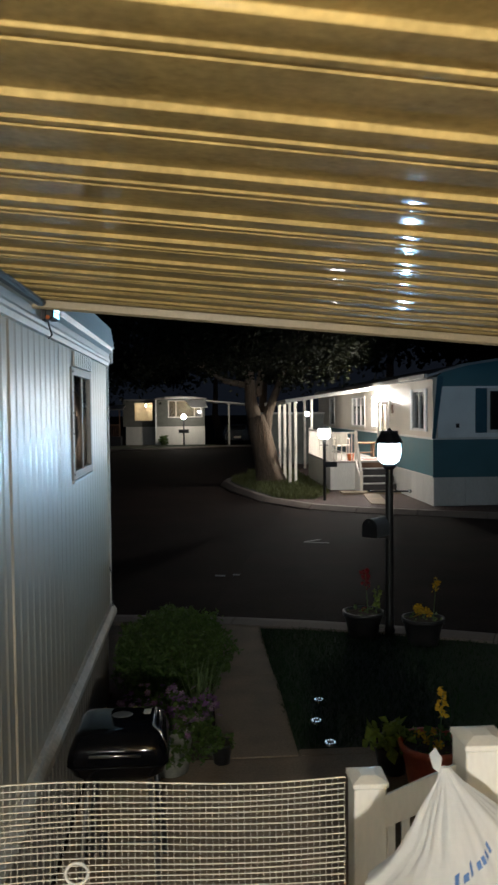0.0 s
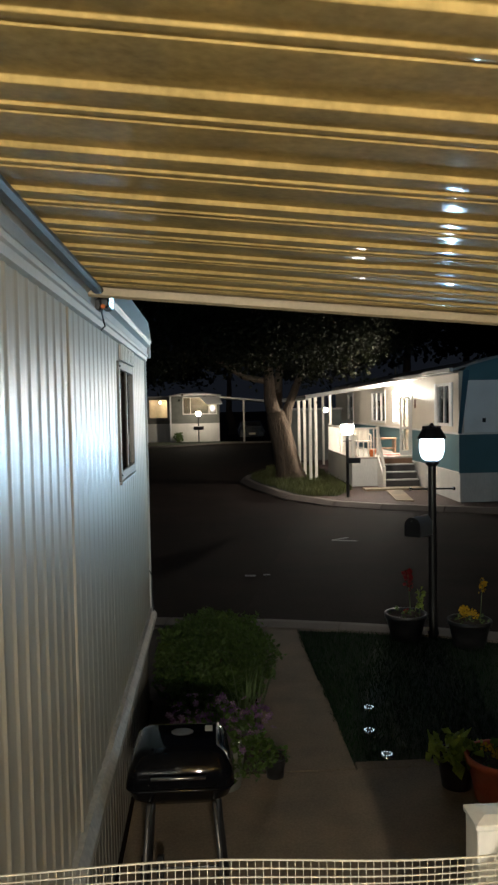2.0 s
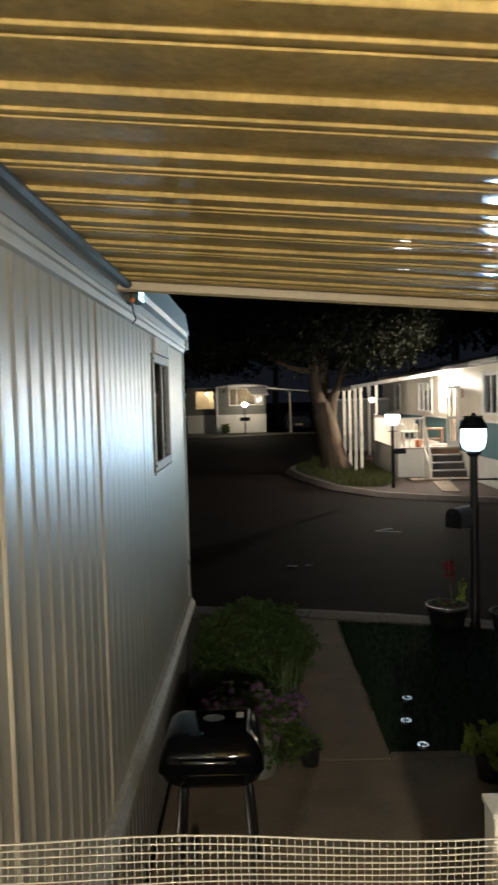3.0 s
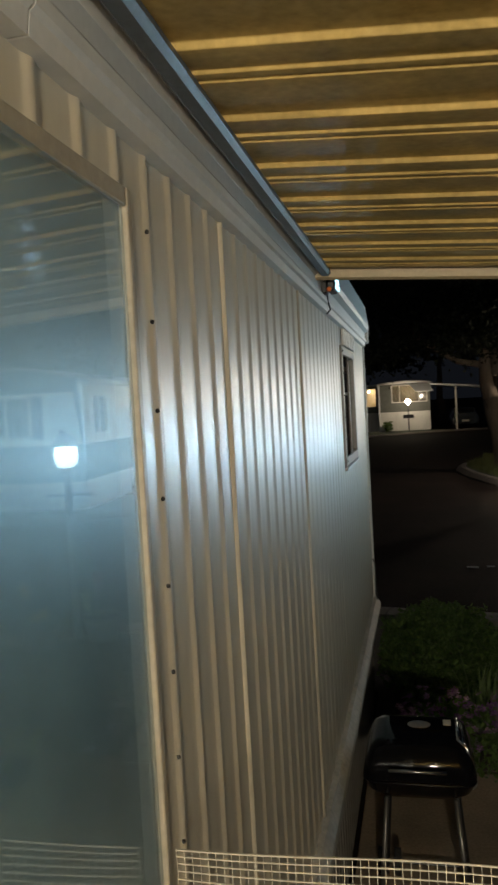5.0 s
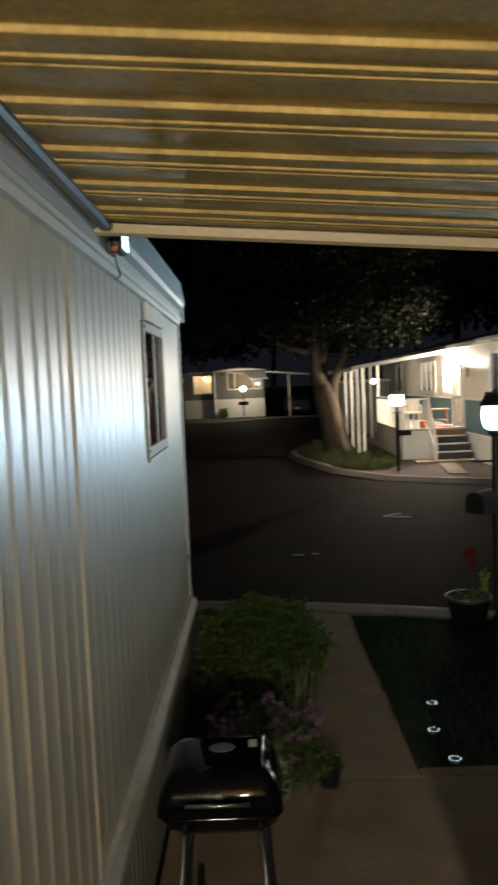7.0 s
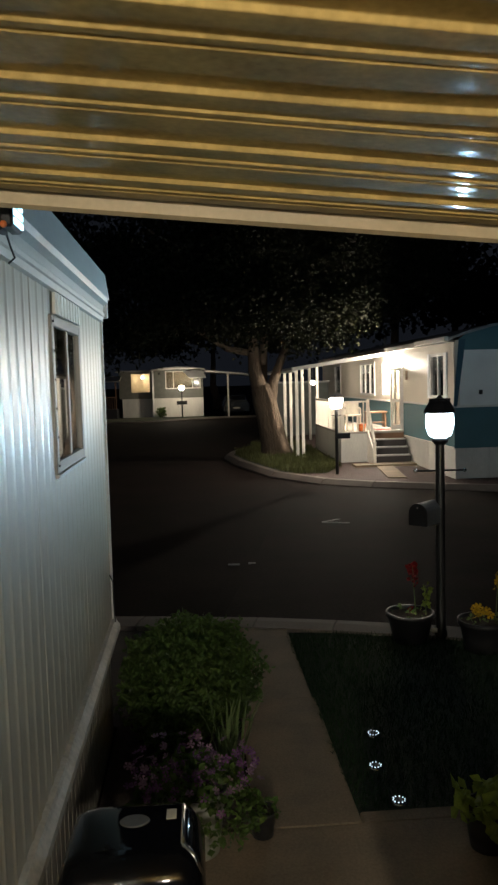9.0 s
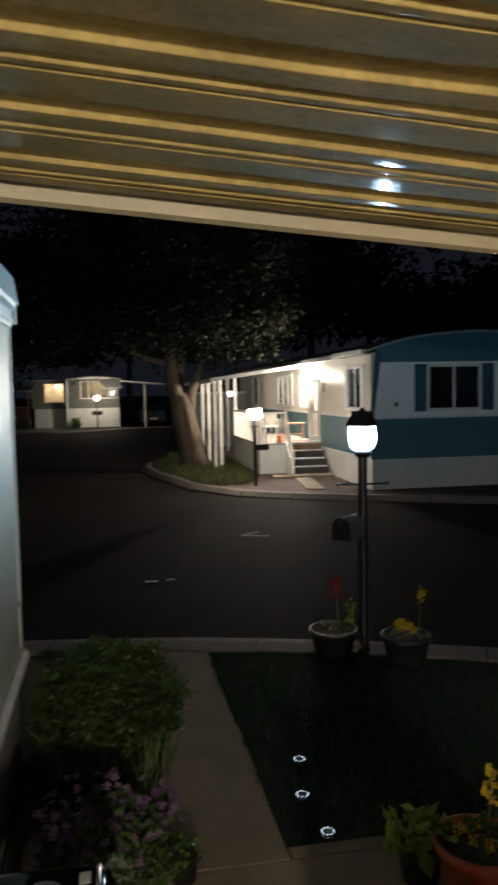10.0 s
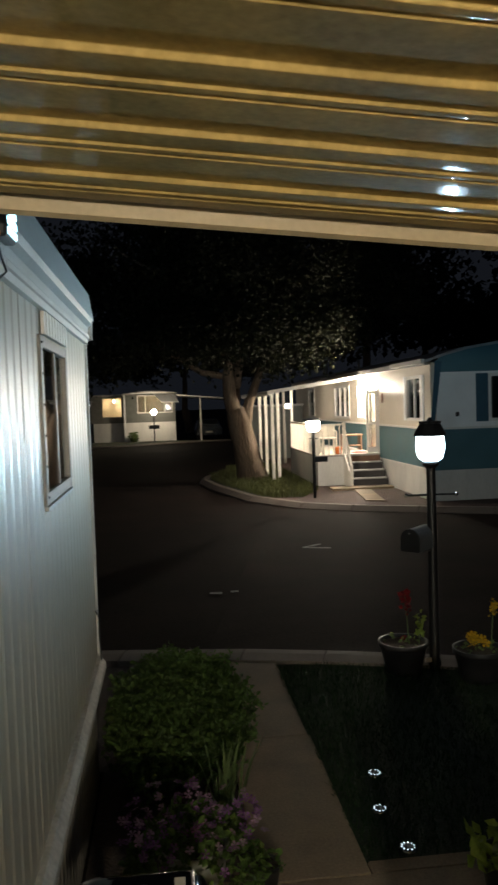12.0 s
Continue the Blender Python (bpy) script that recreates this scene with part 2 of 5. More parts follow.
# ---- geometry helpers ----
class Geo:
    def __init__(self):
        self.v, self.f = [], []

    def add(self, verts, faces):
        n = len(self.v)
        self.v += [tuple(p) for p in verts]
        self.f += [tuple(i + n for i in q) for q in faces]
        return self

    def box(self, a, b, bev=0.0):
        (x0, y0, z0), (x1, y1, z1) = a, b
        if bev <= 0:
            vs = [(x, y, z) for z in (z0, z1) for y in (y0, y1) for x in (x0, x1)]
            return self.add(vs, [(0, 2, 3, 1), (4, 5, 7, 6), (0, 1, 5, 4), (2, 6, 7, 3), (0, 4, 6, 2), (1, 3, 7, 5)])
        bm = bmesh.new()
        bmesh.ops.create_cube(bm, size=1)
        for p in bm.verts:
            p.co = Vector(((x0 + x1) / 2 + p.co.x * (x1 - x0), (y0 + y1) / 2 + p.co.y * (y1 - y0), (z0 + z1) / 2 + p.co.z * (z1 - z0)))
        bmesh.ops.bevel(bm, geom=bm.edges[:], offset=bev, segments=1, affect="EDGES")
        bm.verts.index_update()
        self.add([p.co for p in bm.verts], [[p.index for p in q.verts] for q in bm.faces])
        bm.free()
        return self

    def slab(self, corners, z0, z1):
        """A plate over a flat outline, given counter-clockwise."""
        n = len(corners)
        vs = [(x, y, z0) for x, y in corners] + [(x, y, z1) for x, y in corners]
        return self.add(vs, [tuple(range(n - 1, -1, -1)), tuple(range(n, 2 * n))] + [(i, (i + 1) % n, (i + 1) % n + n, i + n) for i in range(n)])

    def tube(self, pts, radii, n=10):
        pts = [Vector(p) for p in pts]
        if not isinstance(radii, (list, tuple)):
            radii = [radii] * len(pts)
        vs, fs, side = [], [], None
        for i, p in enumerate(pts):
            d = (pts[min(i + 1, len(pts) - 1)] - pts[max(i - 1, 0)]).normalized()
            if side is None:
                side = d.orthogonal().normalized()
            side = (side - d * side.dot(d)).normalized()
            up = d.cross(side)
            for k in range(n):
                a = 2 * math.pi * k / n
                vs.append(p + (side * math.cos(a) + up * math.sin(a)) * radii[i])
        for i in range(len(pts) - 1):
            for k in range(n):
                fs.append((i * n + k, i * n + (k + 1) % n, (i + 1) * n + (k + 1) % n, (i + 1) * n + k))
        fs += [tuple(range(n - 1, -1, -1)), tuple(range((len(pts) - 1) * n, len(pts) * n))]
        return self.add(vs, fs)

    def lathe(self, profile, c, n=20, wob=0.0, ry=1.0):
        vs, fs = [], []
        for r, z in profile:
            for k in range(n):
                a = 2 * math.pi * k / n
                rr = r * (1 + wob * noise.noise((3 * math.cos(a), 3 * math.sin(a), z * 6 + c[0])))
                vs.append((c[0] + rr * math.cos(a), c[1] + rr * ry * math.sin(a), c[2] + z))
        for i in range(len(profile) - 1):
            for k in range(n):
                fs.append((i * n + k, i * n + (k + 1) % n, (i + 1) * n + (k + 1) % n, (i + 1) * n + k))
        return self.add(vs, fs)

    def ball(self, c, r, n=12, m=8, flat=1.0):
        return self.lathe([(max(1e-4, r * math.sin(math.pi * i / m)), -r * flat * math.cos(math.pi * i / m)) for i in range(m + 1)], c, n)

    def leaves(self, pts, size, rng, long=1.5, lift=0.0, face=None):
        """One small bent leaf at each point."""
        n0 = len(self.v)
        for i, p in enumerate(pts):
            d = Vector(rng.normal(size=3))
            d.z += lift
            d.normalize()
            s = d.orthogonal().normalized()
            s.rotate(Matrix.Rotation(rng.uniform(0, 6.28), 3, d))
            k = size * rng.uniform(0.6, 1.3)
            nrm = d.cross(s) * k * 0.18
            p = Vector(p)
            self.v += [tuple(p), tuple(p + d * k * long * 0.5 + s * k * 0.5 + nrm), tuple(p + d * k * long), tuple(p + d * k * long * 0.5 - s * k * 0.5 + nrm)]
            self.f.append((n0 + 4 * i, n0 + 4 * i + 1, n0 + 4 * i + 2, n0 + 4 * i + 3))
        return self

    def blades(self, roots, height, width, rng, lean=0.35):
        n0 = len(self.v)
        for i, (x, y, z) in enumerate(roots):
            a, h = rng.uniform(0, 6.28), height * rng.uniform(0.5, 1.2)
            w = width * rng.uniform(0.7, 1.3) / 2
            dx, dy = math.cos(a) * w, math.sin(a) * w
            lx, ly = rng.normal(0, lean) * h, rng.normal(0, lean) * h
            self.v += [(x - dx, y - dy, z), (x + dx, y + dy, z), (x + lx * 0.4 + dx * 0.7, y + ly * 0.4 + dy * 0.7, z + h * 0.6),
                       (x + lx, y + ly, z + h * 0.95), (x + lx * 0.4 - dx * 0.7, y + ly * 0.4 - dy * 0.7, z + h * 0.6)]
            self.f.append(tuple(n0 + 5 * i + j for j in range(5)))
        return self


ORIGIN = {}


def thing(name, at, label="", category="", group="", kind=""):
    ob = new(name)
    ob.empty_display_size = 0.1
    ob.location = at
    ORIGIN[ob.name] = Vector(at)
    return tagged(ob, label, category, group, kind)


def part(name, geo, material, parent=None, label="", smooth=False, weld=False):
    """One mesh, given in world coordinates, under a thing or under a part."""
    o = ORIGIN[parent.name] if parent else Vector((0, 0, 0))
    me = bpy.data.meshes.new(name)
    me.from_pydata([(x - o.x, y - o.y, z - o.z) for x, y, z in geo.v], [], geo.f)
    if weld:
        bm = bmesh.new()
        bm.from_mesh(me)
        bmesh.ops.remove_doubles(bm, verts=bm.verts[:], dist=1e-4)
        bm.to_mesh(me)
        bm.free()
    me.materials.append(material)
    if smooth:
        me.polygons.foreach_set("use_smooth", [True] * len(me.polygons))
    me.update()
    ob = new(name, me)
    if parent:
        ob.parent = parent
        ORIGIN[ob.name] = o
    else:
        ORIGIN[ob.name] = Vector((0, 0, 0))
    return tagged(ob, label)


def structure(name, geo, material, label="", category="", smooth=False):
    return tagged(part(name, geo, material, None, label, smooth), label, category, "", "structure")


def along(axis, fixed, u, z):
    """A point of a wall that runs along x or y."""
    return (u, fixed, z) if axis == "x" else (fixed, u, z)


def wall_box(g, axis, f0, f1, u0, u1, z0, z1, bev=0.0):
    a, b = along(axis, f0, u0, z0), along(axis, f1, u1, z1)
    return g.box([min(p, q) for p, q in zip(a, b)], [max(p, q) for p, q in zip(a, b)], bev)


def pierced(axis, f0, f1, u0, u1, z0, z1, openings):
    """A wall with thickness and openings (u0, u1, z0, z1) through it."""
    g, us = Geo(), sorted({u0, u1, *[min(max(o[k], u0), u1) for o in openings for k in (0, 1)]})
    for a, b in zip(us, us[1:]):
        z = z0
        for o in sorted((o for o in openings if o[0] <= a + 1e-6 and o[1] >= b - 1e-6), key=lambda o: o[2]):
            lo, hi = max(o[2], z0), min(o[3], z1)
            if lo >= hi:
                continue
            if lo > z + 1e-6:
                wall_box(g, axis, f0, f1, a, b, z, lo)
            z = hi
        if z < z1 - 1e-6:
            wall_box(g, axis, f0, f1, a, b, z, z1)
    return g


rng = np.random.default_rng(7)

# ---- ground, street and kerbs ----
KERB_NEAR = [(-12.0, 10.6), (-6.0, 10.1), (-2.5, 9.72), (-0.6, 9.46), (0.56, 9.25), (1.33, 9.04), (2.3, 8.72), (3.32, 8.30), (4.4, 7.7), (5.6, 6.85), (7.0, 5.6), (9.0, 3.2)]
KERB_FAR = [(9.5, 16.0), (8.2, 16.75), (6.78, 17.45), (5.33, 18.15), (3.98, 18.85), (2.92, 19.7), (1.87, 21.5), (1.12, 24.6), (0.85, 26.6), (1.0, 28.0), (1.7, 29.6), (3.0, 32.0), (4.5, 36.0), (6.5, 44.0)]


def offset(line, d):
    out = []
    for i, (x, y) in enumerate(line):
        (ax, ay), (bx, by) = line[max(i - 1, 0)], line[min(i + 1, len(line) - 1)]
        tx, ty = bx - ax, by - ay
        k = math.hypot(tx, ty)
        out.append((x - ty / k * d, y + tx / k * d))
    return out


g = Geo()
n = 60
xs = np.concatenate([np.linspace(-400, -30, 8), np.linspace(-25, 35, n), np.linspace(40, 400, 8)])
ys = np.concatenate([np.linspace(-300, -15, 6), np.linspace(-10, 75, n), np.linspace(80, 500, 8)])
g.v = [(x, y, 0.012 * noise.noise((x * 0.35, y * 0.35, 0)) - 0.012) for y in ys for x in xs]
w = len(xs)
g.f = [(j * w + i, j * w + i + 1, (j + 1) * w + i + 1, (j + 1) * w + i) for j in range(len(ys) - 1) for i in range(w - 1)]
structure("road", g, ASPHALT, "worn asphalt street with faint patches, coloured darker against lamp light", "road", True)


def kerb(name, line, d, z, label):
    top = thing(name, (line[0][0], line[0][1], 0), label, "kerb", "", "structure")
    inner = offset(line, d)
    for i in range(len(line) - 1):
        (ax, ay), (bx, by), (cx, cy), (dx, dy) = line[i], line[i + 1], inner[i + 1], inner[i]
        count = max(1, round(math.hypot(bx - ax, by - ay) / 1.5))
        for k in range(count):
            s, e = (k + 0.006) / count, (k + 0.994) / count
            p = lambda ax, ay, bx, by, q: (ax + (bx - ax) * q, ay + (by - ay) * q)
            q = [p(ax, ay, bx, by, s), p(ax, ay, bx, by, e), p(dx, dy, cx, cy, e), p(dx, dy, cx, cy, s)]
            lip = [((q[0][0] * 0.5 + q[3][0] * 0.5), (q[0][1] * 0.5 + q[3][1] * 0.5)), ((q[1][0] * 0.5 + q[2][0] * 0.5), (q[1][1] * 0.5 + q[2][1] * 0.5))]
            vs = [(*q[0], -0.1), (*q[1], -0.1), (*q[2], -0.1), (*q[3], -0.1), (*q[0], 0.02), (*q[1], 0.02), (*q[2], z), (*q[3], z), (*lip[0], z), (*lip[1], z)]
            fs = [(0, 3, 2, 1), (0, 1, 5, 4), (4, 5, 9, 8), (8, 9, 6, 7), (2, 3, 7, 6), (1, 2, 6, 9, 5), (0, 4, 8, 7, 3)]
            part("kerb_stone", Geo().add(vs, fs), KERB, top)


kerb("kerb_near", KERB_NEAR, -0.42, 0.055, "low rolled concrete kerb along the front yard")
KERB_FAR = [(x * 0.958, 1.97 + (y - 1.97) * 0.958) for x, y in KERB_FAR]
kerb("kerb_far", KERB_FAR, -0.32, 0.12, "pale concrete kerb curving round the tree")

# paler area whose edge stands for a shadow line, and faint worn marks
g = Geo()
g.slab([(2.05, 14.3), (2.5, 14.15), (2.5, 14.2), (2.06, 14.36)], -0.004, 0.009).slab([(2.05, 14.36), (2.12, 14.34), (2.42, 14.55), (2.35, 14.58)], -0.004, 0.009)
g.slab([(0.35, 11.6), (0.5, 11.58), (0.5, 11.63), (0.35, 11.65)], -0.004, 0.009).slab([(0.62, 11.62), (0.72, 11.6), (0.72, 11.66), (0.62, 11.67)], -0.004, 0.009)
structure("road_pale_area", Geo().slab([(0.15, 9.1), (9.5, 2.5), (12.0, 9.0), (9.5, 15.6), (6.6, 17.0), (4.6, 18.3), (2.2, 19.2)], -0.05, 0.004), ASPHALT_PALE, "paler asphalt area, its straight edge standing for a shadow line", "road")
structure("road_marking", g, surface("worn white road paint", (0.34, 0.34, 0.34), 0.8, var=0.5, fine=30), "worn white arrow scraps on the asphalt", "road marking")

# ---- front yard ----
inner = offset(KERB_NEAR, -0.42)
edge = [p for p in inner if 0.76 < p[0] < 8]
lawn_line = [(0.80, 5.66), (2.6, 5.50), (8.5, 5.0)] + [p for p in reversed(edge)] + [(0.76, 8.72)]
structure("ground_lawn", Geo().slab(lawn_line, -0.1, 0.028), TURF, "lawn beside the path, coloured near black for shade", "lawn")
g = Geo()
roots = []
while len(roots) < 15000:
    x, y = 0.78 + 4.4 * rng.random() ** 1.3, rng.uniform(5.66, 8.75)
    if y < np.interp(x, [p[0] for p in edge], [p[1] for p in edge]) - 0.02 and y > 5.68 - 0.09 * (x - 0.8) and x > 0.81 + (y - 5.66) * -0.014:
        roots.append((x, y, 0.026))
tagged(part("grass", g.blades(roots, 0.055, 0.006, rng), GRASS, None, "short dark green lawn grass"), "short lawn grass, blades coloured near black for shade", "grass", "", "stuff")

bed = [(-0.63, 5.62), (0.239, 5.6), (0.195, 8.83), (-2.6, 9.25), (-2.6, 7.0), (-0.63, 6.9)]
structure("ground_bed", Geo().slab(bed, -0.1, 0.03), SOIL, "bare dark soil of the flower bed", "soil")
walkway = thing("pavement_walk", (0.6, 7, 0), "narrow concrete garden path to the street", "path", "", "structure")
for y0, y1 in ((5.546, 7.18), (7.182, 8.86)):
    part("paving_slab", Geo().box((0.24 - (y0 - 5.5) * 0.012, y0, -0.1), (0.81 - (y0 - 5.5) * 0.012, y1, 0.045), 0.004), CONCRETE, walkway)
patio = thing("pavement_patio", (1, 4, 0), "grey brown concrete patio slab in sections", "patio", "", "structure")
for x0, x1 in ((-0.62, 1.9), (1.904, 4.2)):
    for y0, y1 in ((1.9, 3.6), (3.604, 5.544)):
        part("paving_slab", Geo().box((x0, y0, -0.1), (x1, y1, 0.04), 0.004), CONCRETE, patio)
part("paving_slab", Geo().box((0.82, 5.546, -0.1), (4.2, 5.655, 0.04), 0.008), CONCRETE, patio)

# ---- near house: wall, siding, eaves ----
WX, Y0, Y1 = -0.63, -4.5, 6.82
WIN, DOOR = (5.06, 5.80, 2.07, 2.70), (0.92, 1.84, 0.84, 2.76)
wall = structure("wall_house", pierced("y", -0.80, WX - 0.018, Y0, Y1, 0.80, 2.98, [WIN, DOOR]), GREYWHITE, "near mobile home wall clad in ribbed grey aluminium", "wall")
PROFILE = [(0.0, 0.0), (0.006, 0.0012), (0.012, 0.0036), (0.019, 0.0058), (0.026, 0.0058), (0.034, 0.0036), (0.041, 0.0012), (0.050, 0.0), (0.068, -0.0006), (0.086, 0.0006), (0.104, 0.0)]
PERIOD, PANEL = 0.125, 1.125


def siding_panel(ya, yb):
    g, pts = Geo(), []
    relief = 1.0 if ya < 3.5 else 0.75
    seam = 0.009 if ya < 3.6 else 0.004
    y = ya
    while y < yb - 1e-4:
        for dy, dx in PROFILE:
            if y + dy < yb:
                pts.append((y + dy, WX + dx * relief))
        y += PERIOD
    pts.append((yb, WX))
    pts = [(ya, WX), (ya + 0.005, WX + seam * 0.8), (ya + 0.011, WX + seam), (ya + 0.018, WX + seam * 0.9), (ya + 0.026, WX + 0.002)] + [p for p in pts if p[0] > ya + 0.03]
    for o in (WIN, DOOR):
        for cut in o[:2]:
            if ya < cut < yb:
                pts.append((cut, float(np.interp(cut, [p[0] for p in sorted(pts)], [p[1] for p in sorted(pts)]))))
    pts = sorted(set(pts))
    for (a, xa), (b, xb) in zip(pts, pts[1:]):
        if b - a < 1e-5:
            continue
        spans, m = [(0.80, 2.88)], (a + b) / 2
        for o in (WIN, DOOR):
            if o[0] < m < o[1]:
                spans = [(0.80, o[2]), (o[3], 2.88)]
        for lo, hi in spans:
            if hi - lo > 0.05:
                zs = np.linspace(lo, hi, 4)
                wav = [0.0015 * noise.noise((m * 1.3, z * 1.7, 4)) for z in zs]
                vs = [(xa + k, a, z) for z, k in zip(zs, wav)] + [(xb + k, b, z) for z, k in zip(zs, wav)]
                g.add(vs, [(i, i + 4, i + 5, i + 1) for i in range(3)])
    return g


y = 3.525 - PANEL * 7
while y < Y1:
    if y + PANEL > Y0:
        part("siding_panel", siding_panel(max(y, Y0), min(y + PANEL, Y1)), SIDING, wall, smooth=True, weld=True)
    y += PANEL
part("corner_post", Geo().box((-0.80, Y1 - 0.002, 0.80), (-0.612, Y1 + 0.018, 2.97), 0.004), TRIM, wall, "pale corner trim")
FOOT = [(-0.64, 0.832), (-0.606, 0.828), (-0.598, 0.812), (-0.578, 0.785), (-0.576, 0.752), (-0.64, 0.752)]
part("bottom_trim", Geo().add([(x, yy, z) for yy in (Y0, Y1 + 0.02) for x, z in FOOT], [(i, i + 6, (i + 1) % 6 + 6, (i + 1) % 6) for i in range(6)] + [tuple(range(6)), tuple(range(11, 5, -1))]), FOOT_TRIM, wall, "white trim strip along the siding foot")
part("wall_end", Geo().box((-5.0, Y1 - 0.12, 0.78), (-0.80, Y1, 3.02)), GREYWHITE, wall)
g = Geo()
y = Y0
while y < Y1 - 0.02:
    g.box((-0.70, y, -0.05), (-0.655, y + 0.075, 0.765)).box((-0.70, y + 0.075, -0.05), (-0.668, y + 0.10, 0.765))
    y += 0.10
structure("skirting", g, SKIRT, "dusty ribbed metal skirting below the siding", "skirting")

eave = thing("trim_eave", (WX, 2, 2.85), "blue white metal eave trim above the siding", "trim", "", "structure")
section = [(-0.63, 2.835), (-0.603, 2.835), (-0.600, 2.862), (-0.592, 2.868), (-0.590, 2.885), (-0.600, 2.90), (-0.598, 2.935), (-0.572, 2.955), (-0.566, 2.985), (-0.63, 2.99)]
g = Geo()
ends = [Y0, -1.5, 1.5, 4.3, 6.80]
for a, b in zip(ends, ends[1:]):
    h = Geo()
    m = len(section)
    h.add([(x, yy, z) for yy in (a + 0.002, b - 0.002) for x, z in section], [(i, (i + 1) % m, (i + 1) % m + m, i + m) for i in range(m)] + [tuple(range(m - 1, -1, -1)), tuple(range(m, 2 * m))])
    part("eave_moulding", h, TRIM, eave)
part("end_cap", Geo().box((-0.64, 6.80, 2.86), (-0.575, 6.86, 3.0), 0.005), TRIM, eave)
part("roof_edge", Geo().add([(-0.575, yy, 2.992) for yy in (Y0, 6.98)] + [(-0.60, yy, 3.165) for yy in (Y0, 6.98)] + [(-0.64, yy, 2.992) for yy in (Y0, 6.98)] + [(-0.64, yy, 3.165) for yy in (Y0, 6.98)],
                            [(0, 1, 3, 2), (4, 6, 7, 5), (2, 3, 7, 6), (0, 4, 5, 1), (1, 5, 7, 3), (0, 2, 6, 4)]), TRIM, eave, "pale roof edge flashing")
g = Geo()
arch = [(-0.60, 3.165), (-1.4, 3.30), (-2.6, 3.40), (-3.8, 3.33), (-5.0, 3.16)]
g.add([(x, yy, z) for yy in (Y0, 6.98) for x, z in arch + [(x, z - 0.08) for x, z in reversed(arch)]], [(i, (i + 1) % 10, (i + 1) % 10 + 10, i + 10) for i in range(10)] + [tuple(range(9, -1, -1)), tuple(range(10, 20))])
structure("roof_house", g, ROOF_METAL, "low arched metal roof of the near home", "roof")

# window with sliding panes
win = thing("window_1", (WX, 5.43, 2.02), "narrow sliding window with grey frame and tan curtain", "window", "", "structure")
y0, y1, z0, z1 = WIN
part("window_frame", Geo().box((-0.69, y0 - 0.035, z0 - 0.035), (-0.616, y0 + 0.02, z1 + 0.03), 0.004).box((-0.69, y1 - 0.02, z0 - 0.035), (-0.616, y1 + 0.035, z1 + 0.03), 0.004)
     .box((-0.69, y0 + 0.02, z0 - 0.035), (-0.616, y1 - 0.02, z0 + 0.02), 0.004).box((-0.69, y0 + 0.02, z1 - 0.02), (-0.616, y1 - 0.02, z1 + 0.03), 0.004), surface("weathered frame", (0.20, 0.19, 0.17), 0.45, metal=0.3), win)
part("mullion", Geo().box((-0.68, 5.40, z0 + 0.02), (-0.619, 5.45, z1 - 0.02), 0.004), surface("brown mullion", (0.16, 0.13, 0.1), 0.5), win)
for a, b, x in ((y0 + 0.02, 5.41, -0.624), (5.44, y1 - 0.02, -0.632)):
    part("pane", Geo().box((x - 0.004, a, z0 + 0.02), (x, b, z1 - 0.02)), PANE, win)
part("window_sill", Geo().box((-0.63, y0 - 0.03, z0 - 0.055), (-0.612, y1 + 0.03, z0 - 0.036), 0.003), TRIM, win)
g = Geo()
for i in range(16):
    d = 0.004 * (i % 2)
    g.box((-0.620, y0 + 0.02 + i * 0.042, z1 + 0.034), (-0.606 + d, y0 + 0.062 + i * 0.042, z1 + 0.128))
part("flap", g, WHITE_WOOD, win, "ribbed white flap over the window")
for z in np.linspace(z0, z1, 6):
    part("screw", Geo().ball((-0.615, y0 - 0.008, float(z)), 0.006, 6, 4), BLACK_METAL, win)
g = Geo()
for i in [k for k in range(24) if not 7 < k < 12 and k > 1]:
    a = y0 + i * (y1 - y0) / 24
    g.add([(-0.652 + 0.012 * math.sin(i * 1.9), a, z0), (-0.652 + 0.012 * math.sin(i * 1.9 + 1.9), a + (y1 - y0) / 24, z0), (-0.652 + 0.012 * math.sin(i * 1.9 + 1.9), a + (y1 - y0) / 24, z1), (-0.652 + 0.012 * math.sin(i * 1.9), a, z1)], [(0, 1, 2, 3)])
part("curtain", g, TAN_CURTAIN, win, "tan curtain behind the glass")
# Near-black board close behind the window stands for the room's darkness.
part("room_back", Geo().box((-0.86, 4.9, 1.9), (-0.80, 5.95, 2.9)), UNLIT_DARK, win)

# storm door
door = thing("door_1", (WX, 1.38, 0.84), "closed storm door with one tall reflecting pane", "door", "", "structure")
y0, y1, z0, z1 = DOOR
g = Geo()
for a, b, c, d in ((y1 - 0.014, y1 + 0.004, z0, z1), (y0 - 0.006, y0 + 0.03, z0, z1), (y0 + 0.03, y1 - 0.02, z1 - 0.03, z1), (y0 + 0.03, y1 - 0.02, z0, z0 + 0.09)):
    g.box((-0.638, a, c), (-0.624, b, d), 0.002)
part("door_frame", g, surface("cream door frame", (0.33, 0.29, 0.22), 0.45, metal=0.2), door)
part("pane", Geo().slab([(-0.601, y0 + 0.03), (-0.632, y1 - 0.016), (-0.636, y1 - 0.016), (-0.605, y0 + 0.03)], z0 + 0.09, z1 - 0.03), DOOR_GLASS, door)
part("inner_door", Geo().box((-0.70, y0, z0), (-0.668, y1, z1), 0.004), surface("pale blue grey inner door", (0.60, 0.78, 0.88), 0.42, coat=1.0, coat_rough=0.3), door)
